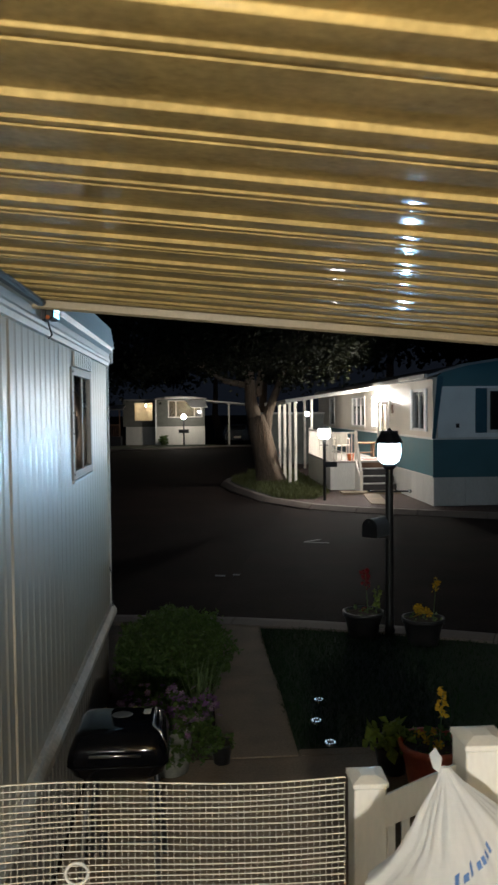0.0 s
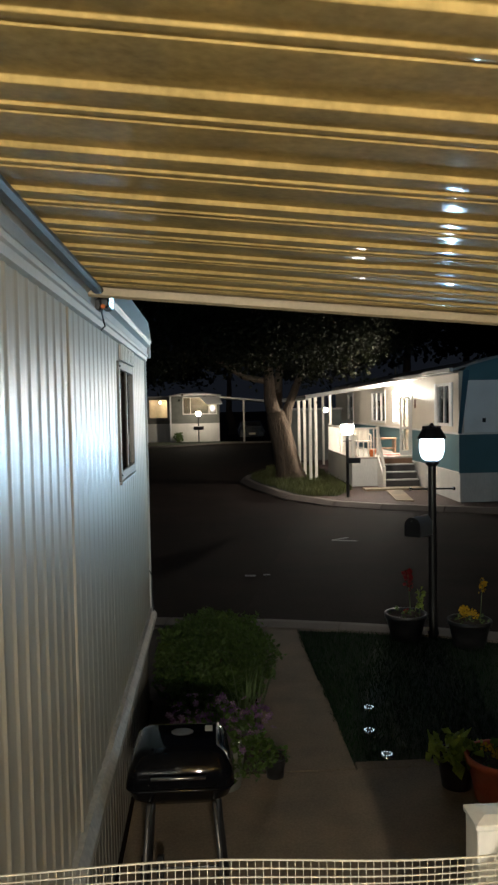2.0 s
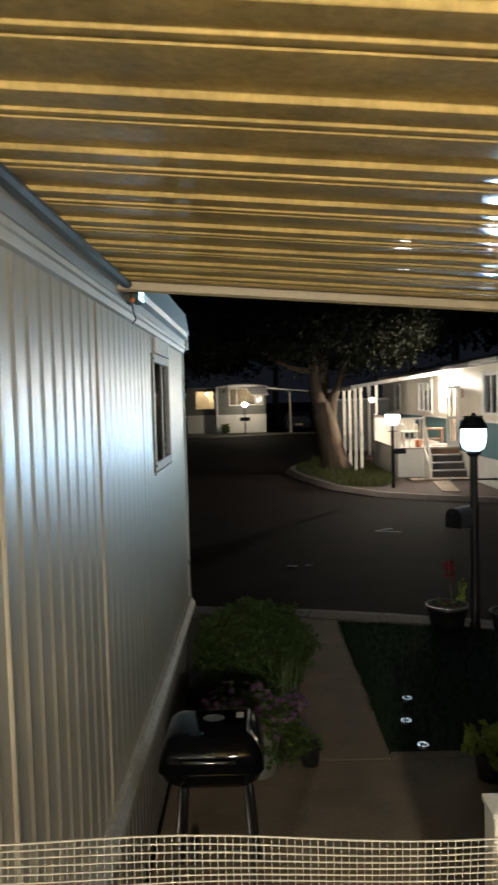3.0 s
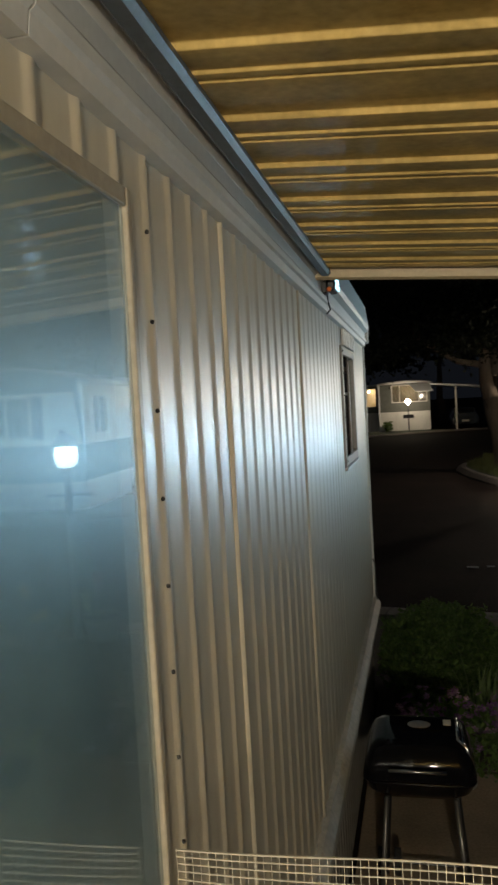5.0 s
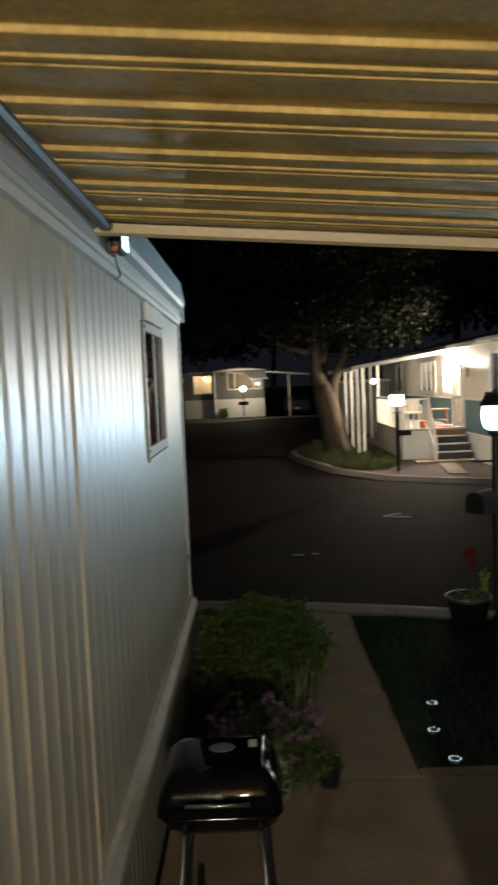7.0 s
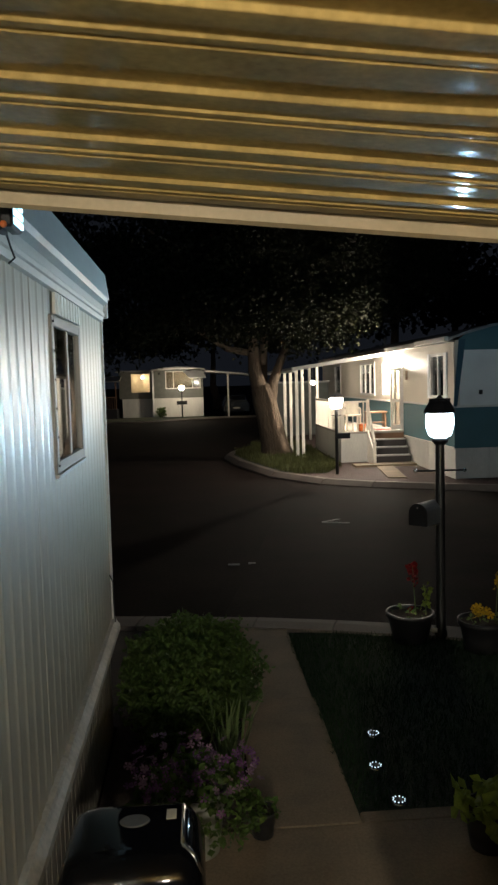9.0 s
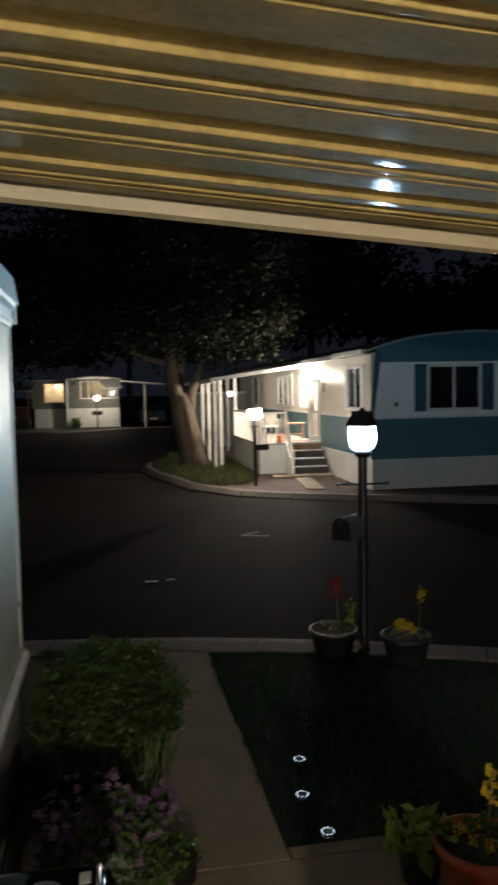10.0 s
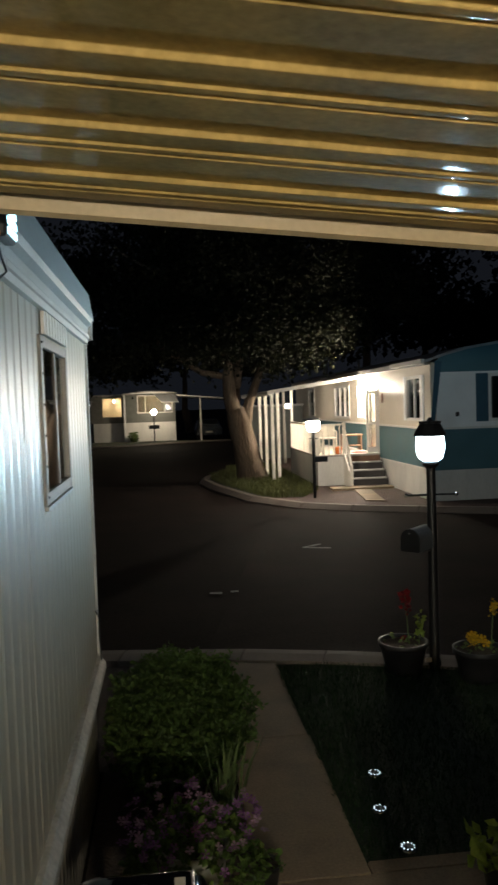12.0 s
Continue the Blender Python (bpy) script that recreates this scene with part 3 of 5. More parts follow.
part("door_handle", Geo().tube([(-0.60, y0 + 0.07, 1.78), (-0.57, y0 + 0.07, 1.79), (-0.57, y0 + 0.07, 1.92), (-0.60, y0 + 0.07, 1.93)], 0.008, 8), CHROME, door)
for z in np.linspace(1.0, 2.7, 13):
    part("screw", Geo().ball((-0.611, y1 + 0.03, float(z)), 0.004, 6, 4), BLACK_METAL, door)

# flood light at the eave
fl = thing("flood_light", (-0.60, 4.10, 2.93), "small black flood light with white leds under the eave", "flood light")
part("bracket", Geo().box((-0.60, 4.06, 2.89), (-0.575, 4.14, 2.99), 0.004), BLACK_METAL, fl)
head = part("housing", Geo().box((-0.575, 4.03, 2.895), (-0.535, 4.17, 2.99), 0.008), BLACK_PLASTIC, fl)
g = Geo()
for i in range(3):
    for k in range(3):
        g.box((-0.536, 4.045 + i * 0.04, 2.905 + k * 0.027), (-0.530, 4.075 + i * 0.04, 2.925 + k * 0.027), 0.002)
part("led_panel", g, LED_PANEL, head, "bluish white led panel")
part("sensor", Geo().ball((-0.560, 4.022, 2.900), 0.011, 10, 6), ORANGE, fl, "amber sensor dome")
part("wire", Geo().tube([(-0.585, 4.16, 2.90), (-0.59, 4.22, 2.875), (-0.585, 4.26, 2.84), (-0.60, 4.24, 2.82)], 0.004, 6), BLACK_PLASTIC, fl)
cable = thing("wall_cable", (-0.61, 6.7, 0.82), "thin dark cable hanging at the wall corner", "cable")
part("cable", Geo().tube([(-0.608, 6.62, 1.18), (-0.595, 6.68, 1.12), (-0.60, 6.72, 0.98), (-0.59, 6.66, 0.90), (-0.60, 6.78, 0.82), (-0.60, 6.80, 0.70)], 0.005, 6), BLACK_PLASTIC, cable)

# ---- awning over the porch ----
AX0, AX1, AY0, AY1 = -0.615, 3.2, -3.9, 3.86
DROP = 0.083
RIB = [(0.0, 0.0112), (0.0040, 0.0), (0.020, 0.0004), (0.050, 0.0026), (0.089, 0.0062), (0.0920, 0.0004), (0.110, 0.0012), (0.1235, 0.0044), (0.1262, 0.0002), (0.143, 0.0007), (0.200, 0.0050), (0.262, 0.0104)]
STEP = 0.2985
pts = []
y = 1.518 - 18 * STEP
while y < AY1 + 0.3:
    pts += [(y + a, z) for a, z in RIB if AY0 < y + a < AY1]
    y += STEP


def rounded(line, r, n=4):
    """A folded line with its bends rounded."""
    out = [line[0]]
    for p, q, s in zip(line, line[1:], line[2:]):
        a, b, c = (Vector((*k, 0)) for k in (p, q, s))
        u, v = a - b, c - b
        if u.length < 1e-6 or v.length < 1e-6 or math.pi - u.angle(v) < 0.12:
            out.append(q)
            continue
        d = min(r, 0.36 * u.length, 0.36 * v.length)
        u, v = u.normalized() * d, v.normalized() * d
        out.append(tuple((b + u * 1.3)[:2]))
        for k in range(n + 1):
            w = k / n
            out.append(tuple((b + u * (1 - w) ** 2 + v * w ** 2)[:2]))
        out.append(tuple((b + v * 1.3)[:2]))
    return out + [line[-1]]


pts = rounded(pts, 0.0028)
g = Geo()
xs = np.linspace(AX0, AX1, 44)
for yy, z in pts:
    for x in xs:
        dent = 0.0022 * noise.noise((x * 1.5, yy * 1.1, 2)) * min(1, max(0, x + 0.4)) + 0.010 * math.exp(-((x - 0.62) ** 2 / 0.05 + (yy - 2.95) ** 2 / 0.02)) - 0.008 * math.exp(-((x - 0.95) ** 2 / 0.05 + (yy - 3.2) ** 2 / 0.02))
        g.v.append((float(x), yy, 2.953 - DROP * (float(x) - AX0) + z + dent))
w = len(xs)
g.f = [(j * w + i, (j + 1) * w + i, (j + 1) * w + i + 1, j * w + i + 1) for j in range(len(pts) - 1) for i in range(w - 1)]
ceiling = structure("ceiling_awning", g, PAN, "cream ribbed metal awning over the porch, slightly dented", "awning", True)
g = Geo()
lo = lambda x: 2.953 - DROP * (x - AX0)
yy = AY1
g.add([(AX0, yy, lo(AX0) - 0.022), (AX1, yy, lo(AX1) - 0.022), (AX1, yy, lo(AX1) + 0.05), (AX0, yy, lo(AX0) + 0.05),
           (AX0, yy + 0.022, lo(AX0) - 0.03), (AX1, yy + 0.022, lo(AX1) - 0.03), (AX1, yy + 0.022, lo(AX1) + 0.05), (AX0, yy + 0.022, lo(AX0) + 0.05)],
          [(0, 1, 2, 3), (4, 7, 6, 5), (0, 4, 5, 1), (3, 2, 6, 7), (0, 3, 7, 4), (1, 5, 6, 2)])
part("fascia", g, PAN_EDGE, ceiling, "ivory metal edge of the awning")
part("hanger_channel", Geo().box((-0.625, AY0, 2.957), (-0.555, AY1 - 0.02, 2.975), 0.004).box((-0.574, AY0, 2.926), (-0.530, AY1 - 0.02, 2.956), 0.010), CHANNEL, ceiling, "blue grey channel at the house")
part("awning_top", Geo().add([(AX0, AY0, 3.02), (AX1, AY0, 3.02 - DROP * (AX1 - AX0)), (AX1, AY1, 3.02 - DROP * (AX1 - AX0)), (AX0, AY1, 3.02)] + [(AX0, AY0, 3.03), (AX1, AY0, 3.03 - DROP * (AX1 - AX0)), (AX1, AY1, 3.03 - DROP * (AX1 - AX0)), (AX0, AY1, 3.03)],
                             [(0, 3, 2, 1), (4, 5, 6, 7), (0, 1, 5, 4), (2, 3, 7, 6), (1, 2, 6, 5), (3, 0, 4, 7)]), ROOF_METAL, ceiling)

# ---- porch deck, rail and net ----
deck = thing("floor_deck", (1, -1, 0.8), "weathered wooden porch deck of narrow boards", "deck", "", "structure")
y = AY0
while y < 1.88:
    part("deck_board", Geo().box((-0.62, y, 0.775), (1.9, min(y + 0.138, 1.92), 0.80), 0.003), DECK_WOOD, deck)
    y += 0.144
part("deck_skirt", Geo().box((-0.62, 1.88, 0.0), (1.9, 1.915, 0.772)), DECK_WOOD, deck)
part("deck_post", Geo().box((1.82, -3.8, 0.03), (1.92, -3.7, 0.772)), DECK_WOOD, deck)


def rail_post(at, top, half):
    x, y = at
    t = thing("railing_post", (x, y, 0.04), "square white painted railing post with a worn cap", "post", "porch rail posts")
    part("post", Geo().box((x - half, y - half, 0.04), (x + half, y + half, top - 0.03), 0.004), WHITE_WOOD, t)
    h = half + 0.006
    part("cap", Geo().box((x - h, y - h, top - 0.03), (x + h, y + h, top - 0.012), 0.004).add([(x - h, y - h, top - 0.012), (x + h, y - h, top - 0.012), (x + h, y + h, top - 0.012), (x - h, y + h, top - 0.012), (x - 0.4 * h, y - 0.4 * h, top), (x + 0.4 * h, y - 0.4 * h, top), (x + 0.4 * h, y + 0.4 * h, top), (x - 0.4 * h, y + 0.4 * h, top)],
                                                                                                          [(0, 1, 5, 4), (1, 2, 6, 5), (2, 3, 7, 6), (3, 0, 4, 7), (4, 5, 6, 7)]), WHITE_WOOD, t)
    return t


rail_post((0.670, 2.737), 1.286, 0.052)
rail_post((0.958, 2.518), 1.500, 0.062)
rail = thing("porch_rail", (0.82, 2.75, 0.3), "white wooden rail board rising between two posts, with pickets", "railing")
a, b = Vector((0.715, 2.70, 0)), Vector((0.908, 2.55, 0))
d = (b - a).normalized()
s = Vector((-d.y, d.x, 0)) * 0.012
RISE = 0.17


def rail_z(p, z):
    return z + RISE * (p - a).length / (b - a).length


for z0, z1 in ((1.122, 1.225), (0.30, 0.39)):
    part("rail_board", Geo().add([(*(p + q).xy, rail_z(p, z)) for z in (z0, z1) for p, q in ((a, -s), (b, -s), (b, s), (a, s))], [(3, 2, 1, 0), (4, 5, 6, 7), (0, 1, 5, 4), (1, 2, 6, 5), (2, 3, 7, 6), (3, 0, 4, 7)]), WHITE_WOOD, rail)
for i in range(5):
    p = a + (b - a) * (i + 0.5) / 5
    part("picket", Geo().box((p.x - 0.012, p.y - 0.008, rail_z(p, 0.385)), (p.x + 0.012, p.y + 0.008, rail_z(p, 1.135))), WHITE_WOOD, rail)

net = thing("plastic_net", (0, 1.80, 0.8), "beige plastic mesh net stretched along the porch edge", "net")


def net_point(u, k):
    """u along the net in metres from the wall, k rows down from its top edge."""
    z = 1.741 - 0.010 * math.cos((u - 0.14) * 8.2) - 0.0122 * k * (1 + 0.02 * math.sin(u * 7))
    return (-0.60 + u, 1.80 + 0.010 * math.sin(u * 8) + 0.005 * math.sin(k * 0.6 + u * 5), z)


g, rows, cols = Geo(), 76, 84
for k in range(rows):
    pts = [net_point(c * 0.0123, k) for c in range(cols)]
    r = 0.0017 if k == 0 else 0.0013
    g.tube(pts, r, 4)
tagged(part("weft", g, NET, net, "beige horizontal strands"), kind="stuff")
g = Geo()
for c in range(cols):
    g.tube([net_point(c * 0.0123, k) for k in range(0, rows, 3)], 0.0006, 4)
tagged(part("warp", g, NET, net, "thin vertical strands"), kind="stuff")
g = Geo()
ring = [(-0.094 + 0.021 * math.cos(q), 1.785, 1.58 + 0.021 * math.sin(q)) for q in np.linspace(0, 6.283, 21)]
tie = thing("net_ring", (-0.094, 1.785, 1.55), "grey plastic ring tied to the net", "ring")
part("ring", g.tube(ring, 0.003, 8), surface("grey ring plastic", (0.45, 0.43, 0.38), 0.5), tie, "", True)

# plastic bag hung on the rail
bag = thing("plastic_bag", (0.88, 2.2, 0.9), "crumpled white plastic bag hung on the rail post", "bag")
BAG_TOP = Vector((0.752, 2.21, 1.548))
BAG_DROP = [0.0, 0.03, 0.06, 0.10, 0.17, 0.21, 0.25, 0.35, 0.55, 0.70, 0.76]
BAG_R = [0.012, 0.030, 0.060, 0.100, 0.160, 0.200, 0.255, 0.280, 0.270, 0.210, 0.050]
BAG_SIDE = [0.0, 0.008, 0.018, 0.030, 0.050, 0.052, 0.050, 0.050, 0.050, 0.040, 0.030]


def bag_point(q, down, out=0.0):
    """q round the bag, down in metres below the knot."""
    r = float(np.interp(down, BAG_DROP, BAG_R)) + out
    n1 = noise.noise((2.2 * math.cos(q), 2.2 * math.sin(q), down * 4))
    n2 = noise.noise((6 * math.cos(q), 6 * math.sin(q), down * 7))
    n3 = abs(noise.noise((15 * math.cos(q), 15 * math.sin(q), down * 9)))
    fold = 1 + 0.03 * math.sin(q * 5 - down * 9) + 0.16 * n1 + 0.10 * n2 - 0.07 * n3
    side = float(np.interp(down, BAG_DROP, BAG_SIDE))
    return tuple(BAG_TOP + Vector((side + r * fold * math.cos(q), r * fold * 0.62 * math.sin(q) - down * 0.30, -down)))


g, m = Geo(), 120
levels = np.linspace(0.76, 0.0, 46)
g.v = [bag_point(2 * math.pi * k / m, float(z)) for z in levels for k in range(m)]
g.f = [(j * m + k, j * m + (k + 1) % m, (j + 1) * m + (k + 1) % m, (j + 1) * m + k) for j in range(len(levels) - 1) for k in range(m)]
part("bag_body", g, FILM, bag, "", True)
ear = BAG_TOP + Vector((-0.012, -0.004, -0.015))
part("ear", Geo().add([ear, ear + Vector((-0.02, 0, 0.015)), ear + Vector((-0.028, 0.004, 0.05)), ear + Vector((-0.012, 0.006, 0.065)), ear + Vector((0.004, 0.002, 0.04))], [(0, 1, 2, 3, 4)]), FILM, bag)
for i, (w_, h_) in enumerate(((0.05, 0.026), (0.07, 0.018), (0.03, 0.028), (0.08, 0.018), (0.07, 0.018), (0.05, 0.018), (0.06, 0.022))):
    q0, z0 = -2.00 + i * 0.10, 0.200 - i * 0.008
    part("print_bar", Geo().add([bag_point(q0, z0, 0.004), bag_point(q0 + w_, z0 - 0.005, 0.004), bag_point(q0 + w_, z0 - h_, 0.004), bag_point(q0, z0 - h_ + 0.005, 0.004)], [(0, 1, 2, 3)]), BLUE_INK, bag, "faded blue bar of print")

# porch light under the awning, behind the start of the walk
PX, PY, PZ = 0.12, -1.7, 2.46
pl = thing("porch_light", (PX, PY, PZ), "warm globe light under the porch awning", "ceiling lamp")
part("rod", Geo().tube([(PX, PY, PZ + 0.085), (PX, PY, 2.893)], 0.012, 8), BLACK_METAL, pl)
part("collar", Geo().lathe([(0.012, 0.03), (0.045, 0.02), (0.05, 0.0)], (PX, PY, PZ + 0.06), 16), BLACK_METAL, pl)
part("globe", Geo().ball((PX, PY, PZ), 0.068, 16, 10), LAMP_NEAR, pl, "glowing warm globe", True)

# ---- front yard things ----
def shrub(at, rx, ry, rz, count, leaf, material, label, name="shrub"):
    x, y, z = at
    t = thing(name, at, label, "shrub")
    g = Geo()
    for i in range(16):
        a = rng.uniform(0, 6.28)
        e = Vector((x + rx * 0.7 * math.cos(a) * rng.uniform(0.3, 1), y + ry * 0.7 * math.sin(a) * rng.uniform(0.3, 1), z + rz * rng.uniform(0.7, 1.3)))
        g.tube([(x + 0.1 * math.cos(a), y + 0.1 * math.sin(a), z), ((x + e.x) / 2, (y + e.y) / 2, z + (e.z - z) * 0.6), e], [0.012, 0.009, 0.004], 5)
    part("stems", g, TWIG, t)
    pts = []
    while len(pts) < count:
        d = Vector(rng.normal(size=3)).normalized()
        lump = 1 + 0.28 * noise.noise(d * 3.1 + Vector(at)) + 0.12 * noise.noise(d * 8)
        r = lump * rng.uniform(0.72, 1.03) if rng.random() < 0.85 else lump * rng.uniform(0.3, 0.8)
        p = (x + rx * d.x * r, y + ry * d.y * r, z + rz + rz * d.z * r)
        if p[2] > 0.05 and (y > 10 or p[0] > -0.60) and noise.noise((p[0] * 7, p[1] * 7, p[2] * 7)) > -0.28:
            pts.append(p)
    part("foliage", Geo().leaves(pts, leaf, rng, 1.6, 0.4), material, t)
    return t


shrub((-0.13, 7.15, 0.03), 0.52, 0.95, 0.275, 13000, 0.028, HEDGE_LEAF, "rounded dark green leafy shrub beside the path")

iris = thing("strap_leaf_plant", (0.10, 6.0, 0.03), "clump of tall strap leaves beside the path", "plant")
g = Geo()
for i in range(26):
    a, h = rng.uniform(0, 6.28), rng.uniform(0.42, 0.68)
    x, y = 0.10 + rng.normal(0, 0.05), 6.0 + rng.normal(0, 0.05)
    l = rng.uniform(0.03, 0.22)
    w = Vector((-math.sin(a), math.cos(a), 0)) * 0.011
    p = [Vector((x + math.cos(a) * l * k * k, y + math.sin(a) * l * k * k, 0.03 + h * k)) for k in (0, 0.35, 0.7, 1)]
    vs = [q + w * s * f for q, f in zip(p, (1, 1, 0.8, 0.1)) for s in (-1, 1)]
    g.add(vs, [(0, 1, 3, 2), (2, 3, 5, 4), (4, 5, 7, 6)])
part("leaves", g, STRAP_LEAF, iris)

POT = [(0.0, 0.0), (0.72, 0.0), (0.80, 0.35), (0.93, 0.82), (1.0, 0.84), (1.02, 1.0), (0.92, 1.0), (0.88, 0.86), (0.0, 0.84)]


def flower_pot(name, at, r, h, pot_mat, leaf_mat, label, bloom=(), leaves=260, spread=1.2, high=0.22, leaf=0.045, soil=True):
    x, y, z = at
    t = thing(name, at, label, "flower pot", "")
    pot = part("pot", Geo().lathe([(r * a, h * b) for a, b in POT], at, 28), pot_mat, t, "", True)
    part("soil", Geo().lathe([(0.001, 0.0), (r * 0.88, 0.0)], (x, y, z + h * 0.9), 20), SOIL, pot)
    pts = []
    for i in range(leaves):
        a, q = rng.uniform(0, 6.28), math.sqrt(rng.random()) * r * spread
        pts.append((x + q * math.cos(a), y + q * math.sin(a), z + h * 0.92 + high * rng.random() * (1.1 - 0.8 * q / (r * spread)) - max(0, q - r) * 0.9))
    part("foliage", Geo().leaves(pts, leaf, rng, 1.5, 0.5), leaf_mat, t)
    for mat_, kind, n, size, sp, lo, hi in bloom:
        g = Geo()
        for i in range(n):
            a, q = rng.uniform(0, 6.28), math.sqrt(rng.random()) * r * sp
            c = Vector((x + q * math.cos(a), y + q * math.sin(a), z + h * 0.9 + rng.uniform(lo, hi)))
            tilt = Vector((rng.normal(0, 0.5), rng.normal(-0.5, 0.5), 1)).normalized()
            s = tilt.orthogonal().normalized()
            for k in range(5):
                d = Matrix.Rotation(k * 2 * math.pi / 5, 3, tilt) @ s
                e = tilt.cross(d)
                g.add([c, c + d * size + e * size * 0.45 + tilt * size * 0.3, c + d * size * 1.25 + tilt * size * 0.25, c + d * size - e * size * 0.45 + tilt * size * 0.3], [(0, 1, 2, 3)])
        tagged(part(kind, g, mat_, t), kind="stuff")
    return t


def spike(t, base, h, mat_, tilt=(0.0, 0.0), r=0.03, bare=0.45):
    b = Vector(base)
    e = b + Vector((tilt[0], tilt[1], h))
    st = part("stem", Geo().tube([b, (b + e) / 2, e], [0.005, 0.004, 0.003], 6), STRAP_LEAF, t)
    pts = [tuple(b + (e - b) * q + Vector(rng.normal(0, r * 0.35, 3))) for q in np.linspace(bare, 1, 34)]
    part("blossom", Geo().leaves(pts, r, rng, 1.1, 0.2), mat_, st)


p1 = flower_pot("petunia_pot", (-0.08, 5.42, 0.03), 0.17, 0.34, STONE_POT, HEDGE_LEAF, "pale stone pot overflowing with purple petunias",
                [(PETAL_PURPLE, "purple_flower", 75, 0.019, 2.1, 0.06, 0.20), (PETAL_PINK, "pink_flower", 55, 0.018, 2.0, 0.08, 0.21)], 1500, 2.0, 0.20, 0.03)
flower_pot("small_pot", (0.27, 5.50, 0.03), 0.075, 0.15, BLACK_PLASTIC, HEDGE_LEAF, "small black plastic pot beside the path", [], 60, 1.3, 0.10, 0.025)
p2 = flower_pot("black_planter", (1.87, 8.33, 0.03), 0.215, 0.27, BLACK_PLASTIC, STRAP_LEAF, "black plastic planter with red flowers by the lamp post", [(PETAL_RED, "red_flower", 3, 0.02, 0.5, 0.02, 0.06)], 26, 0.85, 0.05, 0.03)
spike(p2, (1.92, 8.32, 0.26), 0.47, PETAL_RED, (-0.03, 0.0), 0.042, 0.66)
spike(p2, (2.00, 8.28, 0.26), 0.29, LIME_LEAF, (0.0, 0.0), 0.045, 0.35)
p3 = flower_pot("black_planter", (2.43, 8.02, 0.03), 0.215, 0.27, BLACK_PLASTIC, STRAP_LEAF, "black plastic planter with yellow flowers by the lamp post",
                [(PETAL_YELLOW, "yellow_flower", 16, 0.032, 0.36, 0.02, 0.14)], 26, 0.85, 0.05, 0.03)
spike(p3, (2.53, 8.0, 0.26), 0.44, PETAL_YELLOW, (0.03, 0.0), 0.035, 0.72)
part("plant_label", Geo().box((1.99, 8.105, 0.17), (2.05, 8.109, 0.21)), PAPER, p2, "pale plant label")
p4 = flower_pot("terracotta_pot", (1.62, 5.10, 0.04), 0.215, 0.27, TERRACOTTA, HEDGE_LEAF, "orange terracotta pot with yellow snapdragons on the patio edge",
                [(PETAL_YELLOW, "yellow_flower", 7, 0.026, 0.7, 0.0, 0.05)], 60, 0.85, 0.08, 0.036)
spike(p4, (1.68, 5.14, 0.27), 0.34, PETAL_YELLOW, (0.02, 0.0), 0.032, 0.6)
part("glass_bead", Geo().ball((1.76, 4.98, 0.33), 0.014, 8, 6), CHROME, p4)
flower_pot("lime_leaf_pot", (1.40, 5.28, 0.04), 0.125, 0.21, BLACK_PLASTIC, LIME_LEAF, "black pot of lime green trailing leaves", [], 95, 1.25, 0.15, 0.072)

# charcoal grill
gr = thing("charcoal_grill", (-0.26, 4.25, 0.04), "black enamelled square charcoal grill on four legs", "grill")


def rounded(x0, x1, y0, y1, levels, n=6):
    """Stacked rounded rectangles: levels of (inset, corner radius, z)."""
    g, rings = Geo(), []
    for ins, r, z in levels:
        ring = []
        for cx, cy, a0 in ((x1 - ins - r, y1 - ins - r, 0), (x0 + ins + r, y1 - ins - r, 90), (x0 + ins + r, y0 + ins + r, 180), (x1 - ins - r, y0 + ins + r, 270)):
            for k in range(n):
                q = radians(a0 + 90 * k / (n - 1))
                ring.append((cx + r * math.cos(q), cy + r * math.sin(q), z))
        rings.append(ring)
    m = 4 * n
    for ring in rings:
        g.v += ring
    g.f = [(j * m + k, j * m + (k + 1) % m, (j + 1) * m + (k + 1) % m, (j + 1) * m + k) for j in range(len(rings) - 1) for k in range(m)]
    g.f += [tuple(range(m - 1, -1, -1)), tuple(range((len(rings) - 1) * m, len(rings) * m))]
    return g


gx0, gx1, gy0, gy1 = -0.515, -0.035, 4.02, 4.44
lid = part("lid", rounded(gx0, gx1, gy0, gy1, [(-0.006, 0.06, 0.731), (-0.008, 0.06, 0.742), (0.004, 0.06, 0.80), (0.03, 0.06, 0.862), (0.055, 0.05, 0.882), (0.085, 0.04, 0.888)]), BLACK_ENAMEL, gr, "", True)
part("badge", Geo().lathe([(0.001, 0.003), (0.05, 0.003), (0.053, 0.0)], (-0.27, 4.27, 0.888), 20, 0, 0.75), BADGE, lid, "grey oval badge without lettering")
part("sticker", Geo().box((-0.16, 4.27, 0.888), (-0.125, 4.33, 0.890)), PAPER, lid, "pale sticker")
part("handle", Geo().tube([(-0.40, 4.02, 0.79), (-0.40, 3.985, 0.80), (-0.16, 3.985, 0.80), (-0.16, 4.02, 0.79)], 0.009, 8), CHROME, lid, "bright bar handle", True)
part("side_rod", Geo().tube([(-0.10, 4.12, 0.885), (-0.065, 4.10, 0.86), (-0.04, 4.09, 0.79)], 0.010, 8).tube([(-0.10, 4.36, 0.885), (-0.10, 4.12, 0.885)], 0.008, 8), CHROME, lid, "bright steel rod", True)
part("bowl", rounded(gx0, gx1, gy0, gy1, [(0.12, 0.05, 0.62), (0.06, 0.06, 0.635), (0.018, 0.06, 0.675), (0.0, 0.06, 0.718), (-0.008, 0.06, 0.729)]), BLACK_ENAMEL, gr, "", True)
